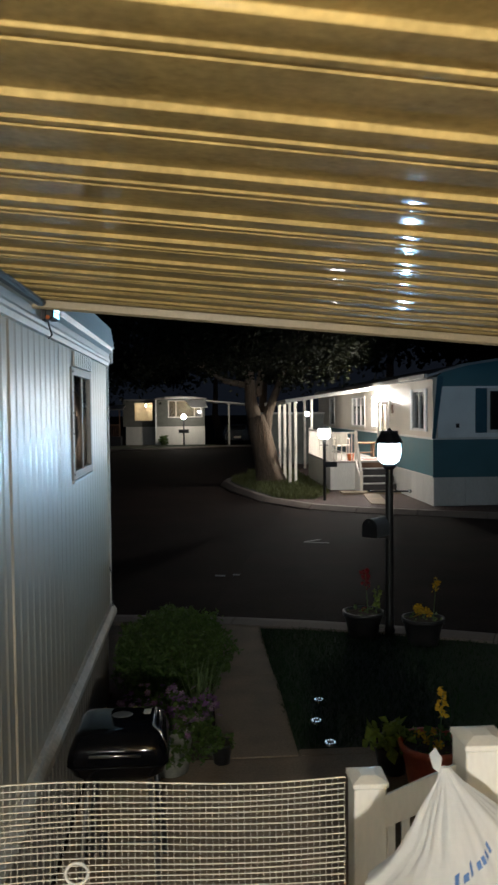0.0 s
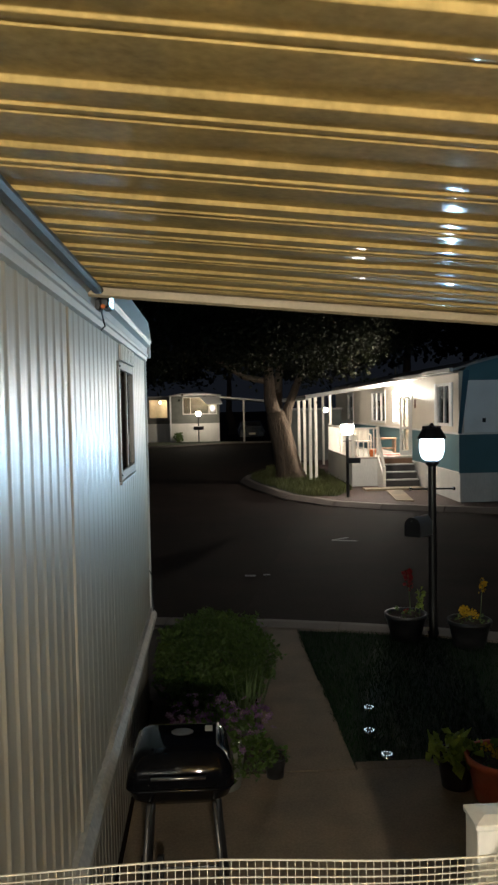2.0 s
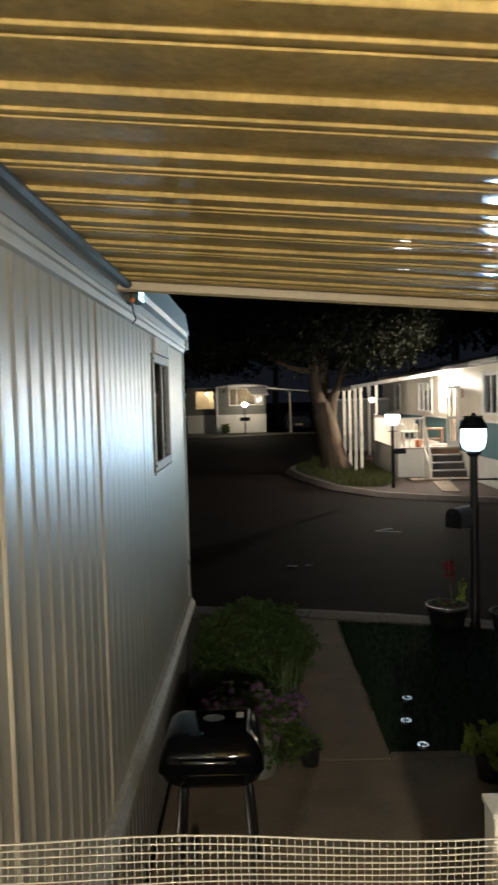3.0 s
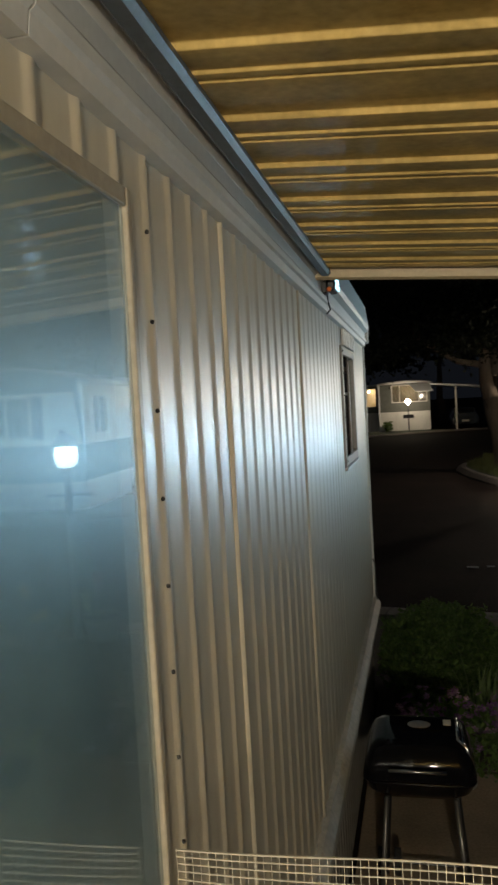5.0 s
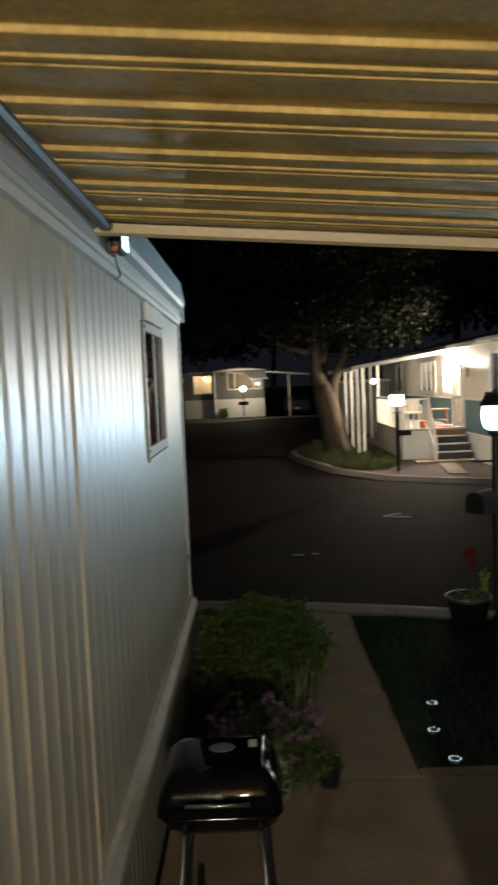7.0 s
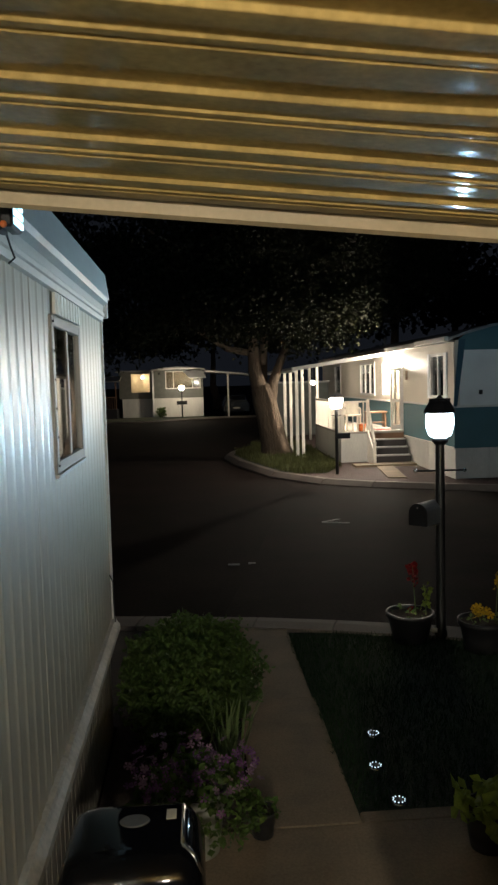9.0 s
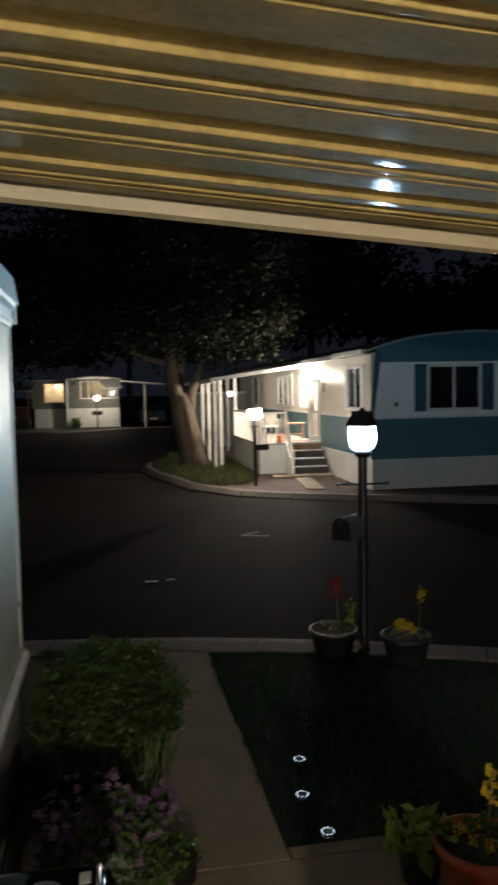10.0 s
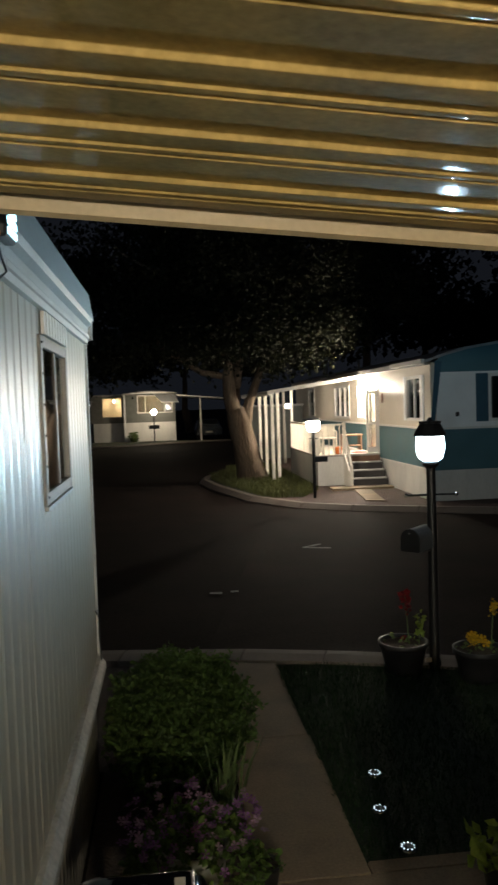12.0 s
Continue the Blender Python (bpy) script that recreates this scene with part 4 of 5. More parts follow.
for x, y, m_, ex, ey in ((-0.42, 4.06, GREY_TUBE, -0.05, -0.05), (-0.12, 4.06, GREY_TUBE, 0.05, -0.05), (-0.42, 4.40, BLACK_METAL, -0.05, 0.05), (-0.12, 4.40, BLACK_METAL, 0.05, 0.05)):
    part("leg", Geo().tube([(x, y, 0.645), (x + ex, y + ey, 0.045)], 0.012 if m_ is GREY_TUBE else 0.018, 10), m_, gr, "", True)
for x in (-0.50, -0.42):
    wheel = part("wheel", Geo().tube([(x, 4.45, 0.105), (x + 0.03, 4.45, 0.105)], 0.064, 22), RUBBER, gr)
    part("hub", Geo().tube([(x - 0.004, 4.45, 0.105), (x + 0.034, 4.45, 0.105)], 0.022, 12), BLACK_PLASTIC, wheel)
part("axle", Geo().tube([(-0.52, 4.45, 0.105), (-0.06, 4.45, 0.105)], 0.006, 8), BLACK_METAL, gr)

# lamp post with mailbox
LX, LY = 2.165, 8.36
lp = thing("lamp_post", (LX, LY, 0.03), "black lamp post with a glowing white globe and crossbar", "lamp post")
part("pole", Geo().lathe([(0.058, 0.0), (0.058, 0.05), (0.046, 0.09), (0.042, 0.5), (0.040, 1.805)], (LX, LY, 0.03), 20), BLACK_METAL, lp, "", True)
part("collar", Geo().lathe([(0.045, 0.0), (0.075, 0.03), (0.075, 0.05), (0.06, 0.06)], (LX, LY, 1.810), 20), BLACK_METAL, lp, "", True)
bar = part("crossbar", Geo().tube([(LX - 0.22, LY + 0.02, 1.575), (LX + 0.22, LY - 0.02, 1.575)], 0.009, 8), BLACK_METAL, lp)
for s in (-1, 1):
    part("knob", Geo().ball((LX + s * 0.22, LY - s * 0.02, 1.575), 0.019, 10, 8), CHROME, bar, "bright round knob", True)
part("globe", Geo().lathe([(0.05, 0.0), (0.10, 0.03), (0.122, 0.10), (0.124, 0.17), (0.115, 0.235)], (LX, LY, 1.865), 24), GLOBE, lp, "glowing white globe", True)
part("bulb", Geo().ball((LX, LY, 2.030), 0.040, 14, 10), LAMP_WHITE, lp, "bright white bulb", True)
# Added cup hidden inside the globe; its rim keeps bulb light off the ground.
part("cutoff_cup", Geo().lathe([(0.001, 0.0), (0.05, 0.0), (0.10, 0.035), (0.119, 0.158), (0.116, 0.158), (0.096, 0.04), (0.001, 0.012)], (LX, LY, 1.867), 24), BLACK_METAL, lp, "unseen cup inside the globe that cuts light towards the ground", True)
cap = part("cap", Geo().lathe([(0.001, 0.003), (0.148, 0.0), (0.15, 0.012), (0.095, 0.105), (0.085, 0.11), (0.001, 0.112)], (LX, LY, 2.095), 8), BLACK_METAL, lp, "dark octagonal hood")
part("finial", Geo().lathe([(0.08, 0.0), (0.075, 0.012), (0.03, 0.02), (0.012, 0.045), (0.001, 0.05)], (LX, LY, 2.207), 12), BLACK_METAL, cap)
for k in range(8):
    q = k * math.pi / 4 + 0.39
    part("vent_bead", Geo().ball((LX + 0.085 * math.cos(q), LY + 0.085 * math.sin(q), 2.213), 0.012, 8, 6), CHROME, cap)

mb = thing("mailbox", (LX - 0.16, LY - 0.06, 1.09), "dark metal mailbox mounted on the lamp post", "mailbox")
prof = [(-0.085, 0.0), (0.085, 0.0)] + [(0.085 * math.cos(q), 0.11 + 0.085 * math.sin(q)) for q in np.linspace(0, math.pi, 11)]
m = len(prof)
ux, uy = Vector((-0.72, -0.69, 0)), Vector((0.69, -0.72, 0))
o = Vector((LX - 0.13, LY - 0.04, 1.11))
g = Geo()
for s in (-0.14, 0.16):
    g.v += [tuple(o + ux * s + uy * a + Vector((0, 0, z))) for a, z in prof]
g.f = [(i, (i + 1) % m, (i + 1) % m + m, i + m) for i in range(m)] + [tuple(range(m - 1, -1, -1)), tuple(range(m, 2 * m))]
part("box_body", g, surface("grey enamel", (0.13, 0.14, 0.15), 0.35, metal=0.4), mb)
g = Geo()
for s in (0.162, 0.178):
    g.v += [tuple(o + ux * s + uy * a * 1.04 + Vector((0, 0, z * 1.02 - 0.002))) for a, z in prof]
g.f = [(i, (i + 1) % m, (i + 1) % m + m, i + m) for i in range(m)] + [tuple(range(m - 1, -1, -1)), tuple(range(m, 2 * m))]
dr = part("door", g, BLACK_METAL, mb)
p = o + ux * 0.18 + Vector((0, 0, 0.16))
part("latch", Geo().ball(p, 0.012, 8, 6), CHROME, dr)
part("mount", Geo().box((LX - 0.16, LY - 0.03, 1.08), (LX + 0.0, LY + 0.03, 1.108)), BLACK_METAL, mb)

# solar lights let into the lawn
for x, y, z in ((1.108, 6.55, 0.022), (1.022, 6.13, 0.022), (1.062, 5.735, 0.022)):
    t = thing("solar_ground_light", (x, y, z), "round solar ground light with a ring of white leds", "ground light", "solar lights in the lawn")
    part("disc", Geo().lathe([(0.05, 0.0), (0.05, 0.016), (0.043, 0.024), (0.001, 0.025)], (x, y, z), 24), CHROME, t, "steel ring", True)
    part("solar_cell", Geo().lathe([(0.024, 0.0), (0.024, 0.003), (0.001, 0.003)], (x, y, z + 0.0235), 12), BLACK_PLASTIC, t)
    for k in range(10):
        q = k * 2 * math.pi / 10
        part("led", Geo().ball((x + 0.034 * math.cos(q), y + 0.034 * math.sin(q), z + 0.0255), 0.0042, 6, 5), LED, t)

# ---- yard across the street ----
far_in = offset(KERB_FAR, -0.32)
structure("ground_far_yard", Geo().slab(far_in + [(30, 44), (30, 10), (12, 13)], -0.1, 0.105), MULCH, "brown bark mulch yard across the street", "yard")
turf_line = [(3.15, 20.2), (3.75, 21.6), (3.9, 26), (3.9, 33)] + [p for p in reversed(far_in) if 20 < p[1] < 33]
structure("ground_far_grass", Geo().slab(turf_line, -0.05, 0.112), TURF, "patch of rough grass round the tree", "grass")
g, roots = Geo(), []
fx, fy = [p[0] for p in far_in], [p[1] for p in far_in]
for i in range(9000):
    y = 20.2 + 9.5 * rng.random()
    x0 = float(np.interp(y, fy[4:11], fx[4:11])) + 0.05
    x = x0 + (3.8 - x0) * rng.random()
    if x > x0 and x < 3.15 + 0.5 * (y - 20.2):
        roots.append((x, y, 0.11))
tagged(part("grass", g.blades(roots, 0.17, 0.014, rng), GRASS_DRY), "rough tufted yellow green grass under the tree", "grass", "", "stuff")
structure("pavement_far_walk", Geo().slab([(4.38, 18.95), (4.78, 18.75), (5.10, 21.18), (4.66, 21.18)], 0.0, 0.125), CONCRETE, "pale concrete walk to the porch steps", "path")
structure("pavement_far_pad", Geo().slab([(4.10, 21.2), (5.74, 21.2), (5.74, 21.72), (4.10, 21.72)], 0.0, 0.16), CONCRETE, "pale concrete pad below the steps", "path")

# ---- mobile home across the street ----
HX0, HX1, HY0, HY1 = 5.76, 10.25, 18.35, 36.0
home = thing("mobile_home", (8, 27, 0), "blue and cream mobile home with a lit porch", "mobile home")
side_open = [(19.05, 20.0, 1.95, 2.92), (22.62, 23.50, 0.95, 2.72), (23.95, 24.85, 1.90, 2.90), (25.95, 28.05, 1.90, 2.90), (31.7, 32.9, 1.85, 2.95)]
end_open = [(7.14, 8.40, 1.92, 2.90)]
SIDE_BANDS, END_BANDS = ((0.80, 1.74, TEAL, "teal lower wall"), (1.74, 3.22, CREAM, "cream upper wall")), ((0.80, 1.74, TEAL, "teal lower wall"), (1.74, 3.0, GREYWHITE, "pale grey upper wall"))
for z0, z1, m_, lab in SIDE_BANDS:
    part("wall", pierced("y", HX0, HX0 + 0.12, HY0, HY1, z0, z1, side_open), m_, home, lab, weld=True)
for z0, z1, m_, lab in END_BANDS:
    part("wall", pierced("x", HY0 + 0.002, HY0 + 0.12, HX0 + 0.121, HX1, z0, z1, end_open), m_, home, lab, weld=True)
part("wall", Geo().box((HX1 - 0.12, HY0 + 0.125, 0.8), (HX1, HY1, 3.2)), GREYWHITE, home)
part("wall", Geo().box((HX0 + 0.125, HY1 - 0.12, 0.8), (HX1 - 0.125, HY1, 3.2)), GREYWHITE, home)
# Floor and partition coloured near black for the unlit rooms behind the panes.
part("floor", Geo().box((HX0 + 0.13, HY0 + 0.13, 0.8), (HX1 - 0.13, HY1 - 0.13, 0.86)), UNLIT_DARK, home)
part("partition", Geo().box((7.0, HY0 + 0.6, 0.87), (7.06, HY1 - 0.13, 3.1)), UNLIT_DARK, home)
for i in range(8):
    z = 1.80 + i * 0.18
    for a, b in ((HY0, 18.74), (20.26, 22.5)):
        part("lap_board", Geo().add([(HX0 - 0.014, a, z), (HX0 - 0.002, a, z + 0.178), (HX0 - 0.002, b, z + 0.178), (HX0 - 0.014, b, z), (HX0 + 0.01, a, z), (HX0 + 0.01, b, z)], [(0, 3, 2, 1), (0, 4, 5, 3)]), CREAM, home)
for a, b in zip(np.arange(HY0, 22.4, 1.0), np.arange(HY0, 22.4, 1.0) + 1.0):
    part("skirt_panel", Geo().box((HX0 + 0.02, float(a) + 0.004, 0.0), (HX0 + 0.06, min(float(b), 22.4) - 0.004, 0.80)), WHITE_SKIRT, home)
for a in np.arange(HX0 + 0.07, HX1 - 0.1, 0.74):
    part("skirt_panel", Geo().box((float(a) + 0.003, HY0 + 0.03, 0.0), (float(a) + 0.737, HY0 + 0.07, 0.80)), WHITE_SKIRT, home)
part("belt_trim", Geo().box((HX0 - 0.022, HY0, 1.715), (HX0 - 0.001, HY1, 1.765), 0.004), WHITE_FRAME, home)
part("belt_trim", Geo().box((HX0 - 0.02, HY0 - 0.02, 1.715), (HX1, HY0 - 0.001, 1.765), 0.004), WHITE_FRAME, home)
part("skirt_trim", Geo().box((HX0 - 0.022, HY0, 0.78), (HX0 - 0.001, HY1, 0.83), 0.004), WHITE_FRAME, home)
part("corner_board", Geo().add([(HX0 - 0.03, HY0 - 0.03, 1.74), (HX0 + 0.05, HY0 - 0.03, 1.74), (HX0 + 0.25, HY0 - 0.03, 3.24), (HX0 + 0.10, HY0 - 0.03, 3.24), (HX0 - 0.03, HY0 - 0.004, 1.74), (HX0 + 0.05, HY0 - 0.004, 1.74), (HX0 + 0.25, HY0 - 0.004, 3.24), (HX0 + 0.10, HY0 - 0.004, 3.24)],
                                [(0, 1, 2, 3), (7, 6, 5, 4), (0, 3, 7, 4), (1, 5, 6, 2), (3, 2, 6, 7), (0, 4, 5, 1)]), TEAL_DARK, home, "slanted dark teal corner board")
arch = [(5.62, 3.22), (6.05, 3.36), (6.6, 3.50), (7.3, 3.60), (8.2, 3.665), (9.1, 3.645), (9.8, 3.57), (10.4, 3.44)]
g = Geo()
m = len(arch)
g.add([(max(x, HX0 + 0.1), HY0 - 0.002, z) for x, z in arch] + [(max(x, HX0 + 0.1), HY0 - 0.002, 3.0) for x, z in arch] + [(max(x, HX0 + 0.1), HY0 + 0.1, z) for x, z in arch] + [(max(x, HX0 + 0.1), HY0 + 0.1, 3.0) for x, z in arch],
      [(m + i, m + i + 1, i + 1, i) for i in range(m - 1)] + [(2 * m + i, 2 * m + i + 1, 3 * m + i + 1, 3 * m + i) for i in range(m - 1)] + [(m + i, 3 * m + i, 3 * m + i + 1, m + i + 1) for i in range(m - 1)])
part("gable", g, TEAL, home, "teal gable band")
g = Geo()
g.add([(x, yy, z + dz) for yy in (HY0 - 0.07, HY1 + 0.1) for dz in (0.0, 0.06) for x, z in arch], [])
g.f = [(i, i + 1, 2 * m + i + 1, 2 * m + i) for i in range(m - 1)] + [(m + i, 3 * m + i, 3 * m + i + 1, m + i + 1) for i in range(m - 1)] + [(i, m + i, m + i + 1, i + 1) for i in range(m - 1)] + [(0, 2 * m, 3 * m, m), (m - 1, 2 * m - 1, 4 * m - 1, 3 * m - 1)]
roof = part("roof", g, ROOF_METAL, home, "low arched metal roof")
part("fascia", Geo().box((5.59, HY0 - 0.09, 3.17), (5.62, 36.1, 3.29), 0.004), ROOF_METAL, roof, "pale metal roof fascia")
part("fascia", Geo().box((5.50, HY0 - 0.12, 3.20), (5.585, 20.6, 3.30), 0.006), WHITE_FRAME, roof, "white gutter end")
part("soffit", Geo().box((5.62, HY0, 3.18), (HX0 + 0.02, HY1, 3.20)), ROOF_METAL, roof)
part("stove_pipe", Geo().lathe([(0.09, 0.0), (0.09, 0.62), (0.13, 0.64), (0.13, 0.80), (0.09, 0.84), (0.001, 0.86)], (6.15, 31.3, 3.36), 14), ROOF_METAL, roof, "grey flue pipe", True)
part("vent_pipe", Geo().lathe([(0.04, 0.0), (0.04, 0.35), (0.001, 0.36)], (6.5, 27.5, 3.45), 10), ROOF_METAL, roof, "", True)


def home_window(axis, f, u0, u1, z0, z1, cuts, inward, shutters=(), label="white framed window", parent=home, curtain=None):
    """f: the wall's face; inward: the way into the house along the other axis."""
    o = -0.02 * inward
    g = Geo()
    for a, b, c, d in ((u0 - 0.05, u0 + 0.02, z0 - 0.05, z1 + 0.05), (u1 - 0.02, u1 + 0.05, z0 - 0.05, z1 + 0.05), (u0 + 0.02, u1 - 0.02, z0 - 0.05, z0 + 0.02), (u0 + 0.02, u1 - 0.02, z1 - 0.02, z1 + 0.05)):
        wall_box(g, axis, f + o, f + 0.06 * inward, a, b, c, d)
    wn = part("window", g, WHITE_FRAME, parent, label)
    us = [u0 + 0.02] + [u0 + (u1 - u0) * c for c in cuts] + [u1 - 0.02]
    for a in us[1:-1]:
        part("mullion", wall_box(Geo(), axis, f - 0.005 * inward, f + 0.05 * inward, a - 0.03, a + 0.03, z0 + 0.02, z1 - 0.02), WHITE_FRAME, wn)
    for a, b in zip(us, us[1:]):
        part("pane", wall_box(Geo(), axis, f + 0.03 * inward, f + 0.034 * inward, a, b, z0 + 0.02, z1 - 0.02), PANE_DARK, wn)
    for a, b in shutters:
        sh = part("shutter", wall_box(Geo(), axis, f + o * 1.5, f - 0.003 * inward, a, b, z0 - 0.05, z1 + 0.05), TEAL_DARK if axis == "x" else GREYWHITE, wn, "louvred shutter")
        g = Geo()
        for z in np.arange(z0, z1, 0.06):
            wall_box(g, axis, f + o * 2, f + o * 1.4, a + 0.03, b - 0.03, float(z), float(z) + 0.035)
        part("louvre", g, TEAL_DARK if axis == "x" else GREYWHITE, sh)
    if curtain:
        g = Geo()
        for i in range(int((u1 - u0) / 0.05)):
            d0, d1 = (0.16 + 0.02 * math.sin(i * 2.1)) * inward, (0.16 + 0.02 * math.sin((i + 1) * 2.1)) * inward
            if not curtain[0] < i * 0.05 / (u1 - u0) < curtain[1]:
                continue
            g.add([along(axis, f + d0, u0 + i * 0.05, z0), along(axis, f + d1, u0 + i * 0.05 + 0.05, z0), along(axis, f + d1, u0 + i * 0.05 + 0.05, z1), along(axis, f + d0, u0 + i * 0.05, z1)], [(0, 1, 2, 3)])
        part("curtain", g, CURTAIN, wn)
    return wn


home_window("y", HX0, 19.05, 20.0, 1.95, 2.92, [0.5], 1, [(18.80, 19.0), (20.06, 20.25)], curtain=(0.7, 1.0))
home_window("y", HX0, 23.95, 24.85, 1.90, 2.90, [0.33, 0.67], 1)
home_window("y", HX0, 25.95, 28.05, 1.90, 2.90, [0.33, 0.67], 1, curtain=(0.3, 0.7))
home_window("y", HX0, 31.7, 32.9, 1.85, 2.95, [], 1)
home_window("x", HY0, 7.14, 8.40, 1.92, 2.90, [0.5], 1, [(6.80, 7.08), (8.46, 8.74)], curtain=(0.0, 0.1))
hoop = part("hanging_hoop", Geo().tube([(8.05 + 0.14 * math.cos(q), 18.50, 2.45 + 0.24 * math.sin(q)) for q in np.linspace(0, 6.283, 25)], 0.012, 6), CURTAIN, home, "pale hoop hung in the window")
d = part("door", Geo().box((HX0 + 0.03, 22.64, 0.96), (HX0 + 0.075, 23.48, 2.70), 0.004), CREAM, home, "cream house door")
part("door_frame", Geo().box((HX0 - 0.03, 22.55, 0.955), (HX0 + 0.02, 22.63, 2.78)).box((HX0 - 0.03, 23.49, 0.955), (HX0 + 0.02, 23.57, 2.78)).box((HX0 - 0.03, 22.63, 2.71), (HX0 + 0.02, 23.49, 2.78)), WHITE_FRAME, d)
part("door_knob", Geo().ball((HX0 - 0.01, 22.72, 1.90), 0.03, 8, 6), CHROME, d)
part("screen_door", Geo().box((HX0 - 0.32, 22.56, 0.98), (HX0 - 0.04, 22.585, 2.68), 0.004), glass("screen", (0.8, 0.8, 0.78), 0.2), d, "open screen door")
part("screen_frame", Geo().box((HX0 - 0.36, 22.55, 0.98), (HX0 - 0.31, 22.595, 2.70)).box((HX0 - 0.10, 22.55, 0.98), (HX0 - 0.04, 22.595, 2.70)).box((HX0 - 0.31, 22.55, 2.62), (HX0 - 0.10, 22.595, 2.70)).box((HX0 - 0.31, 22.55, 0.98), (HX0 - 0.10, 22.595, 1.12)).box((HX0 - 0.31, 22.55, 1.75), (HX0 - 0.10, 22.595, 1.82)), WHITE_FRAME, d)
part("wall_plaque", Geo().box((HX0 - 0.035, 22.05, 2.35), (HX0 - 0.016, 22.22, 2.60), 0.004), WOOD, home, "small dark plaque")
part("outlet", Geo().box((6.32, HY0 - 0.02, 2.0), (6.40, HY0 - 0.001, 2.10), 0.004), BLACK_PLASTIC, home)
lamp = thing("porch_light", (HX0, 23.72, 2.70), "bright warm porch light beside the door", "wall lamp")
part("back_plate", Geo().box((HX0 - 0.04, 23.66, 2.72), (HX0 - 0.001, 23.78, 2.90), 0.004), BLACK_METAL, lamp)
part("bulb", Geo().ball((HX0 - 0.13, 23.72, 2.80), 0.10, 14, 10), LAMP_PORCH, lamp, "glowing warm bulb", True)

# deck, steps and awning of that home
dk = thing("porch_deck", (4.8, 24, 0.1), "raised porch deck with white skirting and rails", "deck")
part("deck_top", Geo().box((3.95, 22.45, 0.90), (5.735, 27.0, 0.95), 0.004), surface("pale deck paint", (0.4, 0.36, 0.32), 0.6), dk)
for a, b in ((22.47, 24.0), (24.01, 25.5), (25.51, 26.98)):
    part("skirt_panel", Geo().box((3.97, a, 0.08), (4.0, b, 0.90)), WHITE_SKIRT, dk)
part("skirt_panel", Geo().box((4.0, 22.47, 0.08), (4.72, 22.50, 0.90)), WHITE_SKIRT, dk)
part("riser_back", Geo().box((4.72, 22.47, 0.08), (5.735, 22.50, 0.90)), WOOD, dk)
st = thing("porch_steps", (5.2, 22, 0.1), "four dark wooden porch steps with pale nosings", "steps")
for k in range(3):
    z, y = 0.355 + k * 0.198, 21.70 + k * 0.25
    s_ = part("step", Geo().box((4.76, y, 0.10), (5.73, y + 0.248, z - 0.03)), surface("dark step", (0.05, 0.045, 0.045), 0.7), st)
    part("tread", Geo().box((4.74, y - 0.02, z - 0.03), (5.735, y + 0.246, z), 0.004), surface("pale tread edge", (0.34, 0.33, 0.32), 0.6), s_)
part("tread", Geo().box((4.74, 22.43, 0.952), (5.73, 22.60, 0.965)), WHITE_WOOD, dk)
for x in (4.70,):
    part("stringer", Geo().add([(x, 21.62, 0.10), (x + 0.04, 21.62, 0.10), (x + 0.04, 22.44, 0.10), (x, 22.44, 0.10), (x, 21.62, 0.38), (x + 0.04, 21.62, 0.38), (x + 0.04, 22.44, 1.0), (x, 22.44, 1.0)], [(3, 2, 1, 0), (4, 5, 6, 7), (0, 1, 5, 4), (1, 2, 6, 5), (2, 3, 7, 6), (3, 0, 4, 7)]), WHITE_WOOD, st)
    part("hand_rail", Geo().add([(x - 0.01, 21.65, 0.55), (x + 0.05, 21.65, 0.55), (x + 0.05, 22.48, 1.66), (x - 0.01, 22.48, 1.66), (x - 0.01, 21.65, 0.72), (x + 0.05, 21.65, 0.72), (x + 0.05, 22.48, 1.84), (x - 0.01, 22.48, 1.84)], [(3, 2, 1, 0), (4, 5, 6, 7), (0, 1, 5, 4), (1, 2, 6, 5), (2, 3, 7, 6), (3, 0, 4, 7)]), WHITE_WOOD, st)
    part("newel", Geo().box((x - 0.02, 21.63, 0.16), (x + 0.06, 21.71, 0.72), 0.005), WHITE_WOOD, st)
rl = thing("deck_rail", (4.0, 24, 0.95), "white deck railing with square pickets", "railing")
part("top_rail", Geo().box((3.96, 22.47, 1.76), (4.04, 26.9, 1.81), 0.004), WHITE_WOOD, rl)
part("top_rail", Geo().box((4.04, 22.47, 1.76), (4.78, 22.55, 1.81), 0.004), WHITE_WOOD, rl)
for x, y in ((3.96, 22.47), (4.70, 22.47), (3.96, 24.4), (3.96, 26.8)):
    part("post", Geo().box((x, y, 0.952), (x + 0.08, y + 0.08, 1.85), 0.005), WHITE_WOOD, rl)
for i in range(28):
    y = 22.62 + i * 0.15
    part("picket", Geo().box((3.985, y, 0.952), (4.015, y + 0.03, 1.76)), WHITE_WOOD, rl)
for i in range(4):
    x = 4.15 + i * 0.15
    part("picket", Geo().box((x, 22.495, 0.952), (x + 0.03, 22.525, 1.76)), WHITE_WOOD, rl)

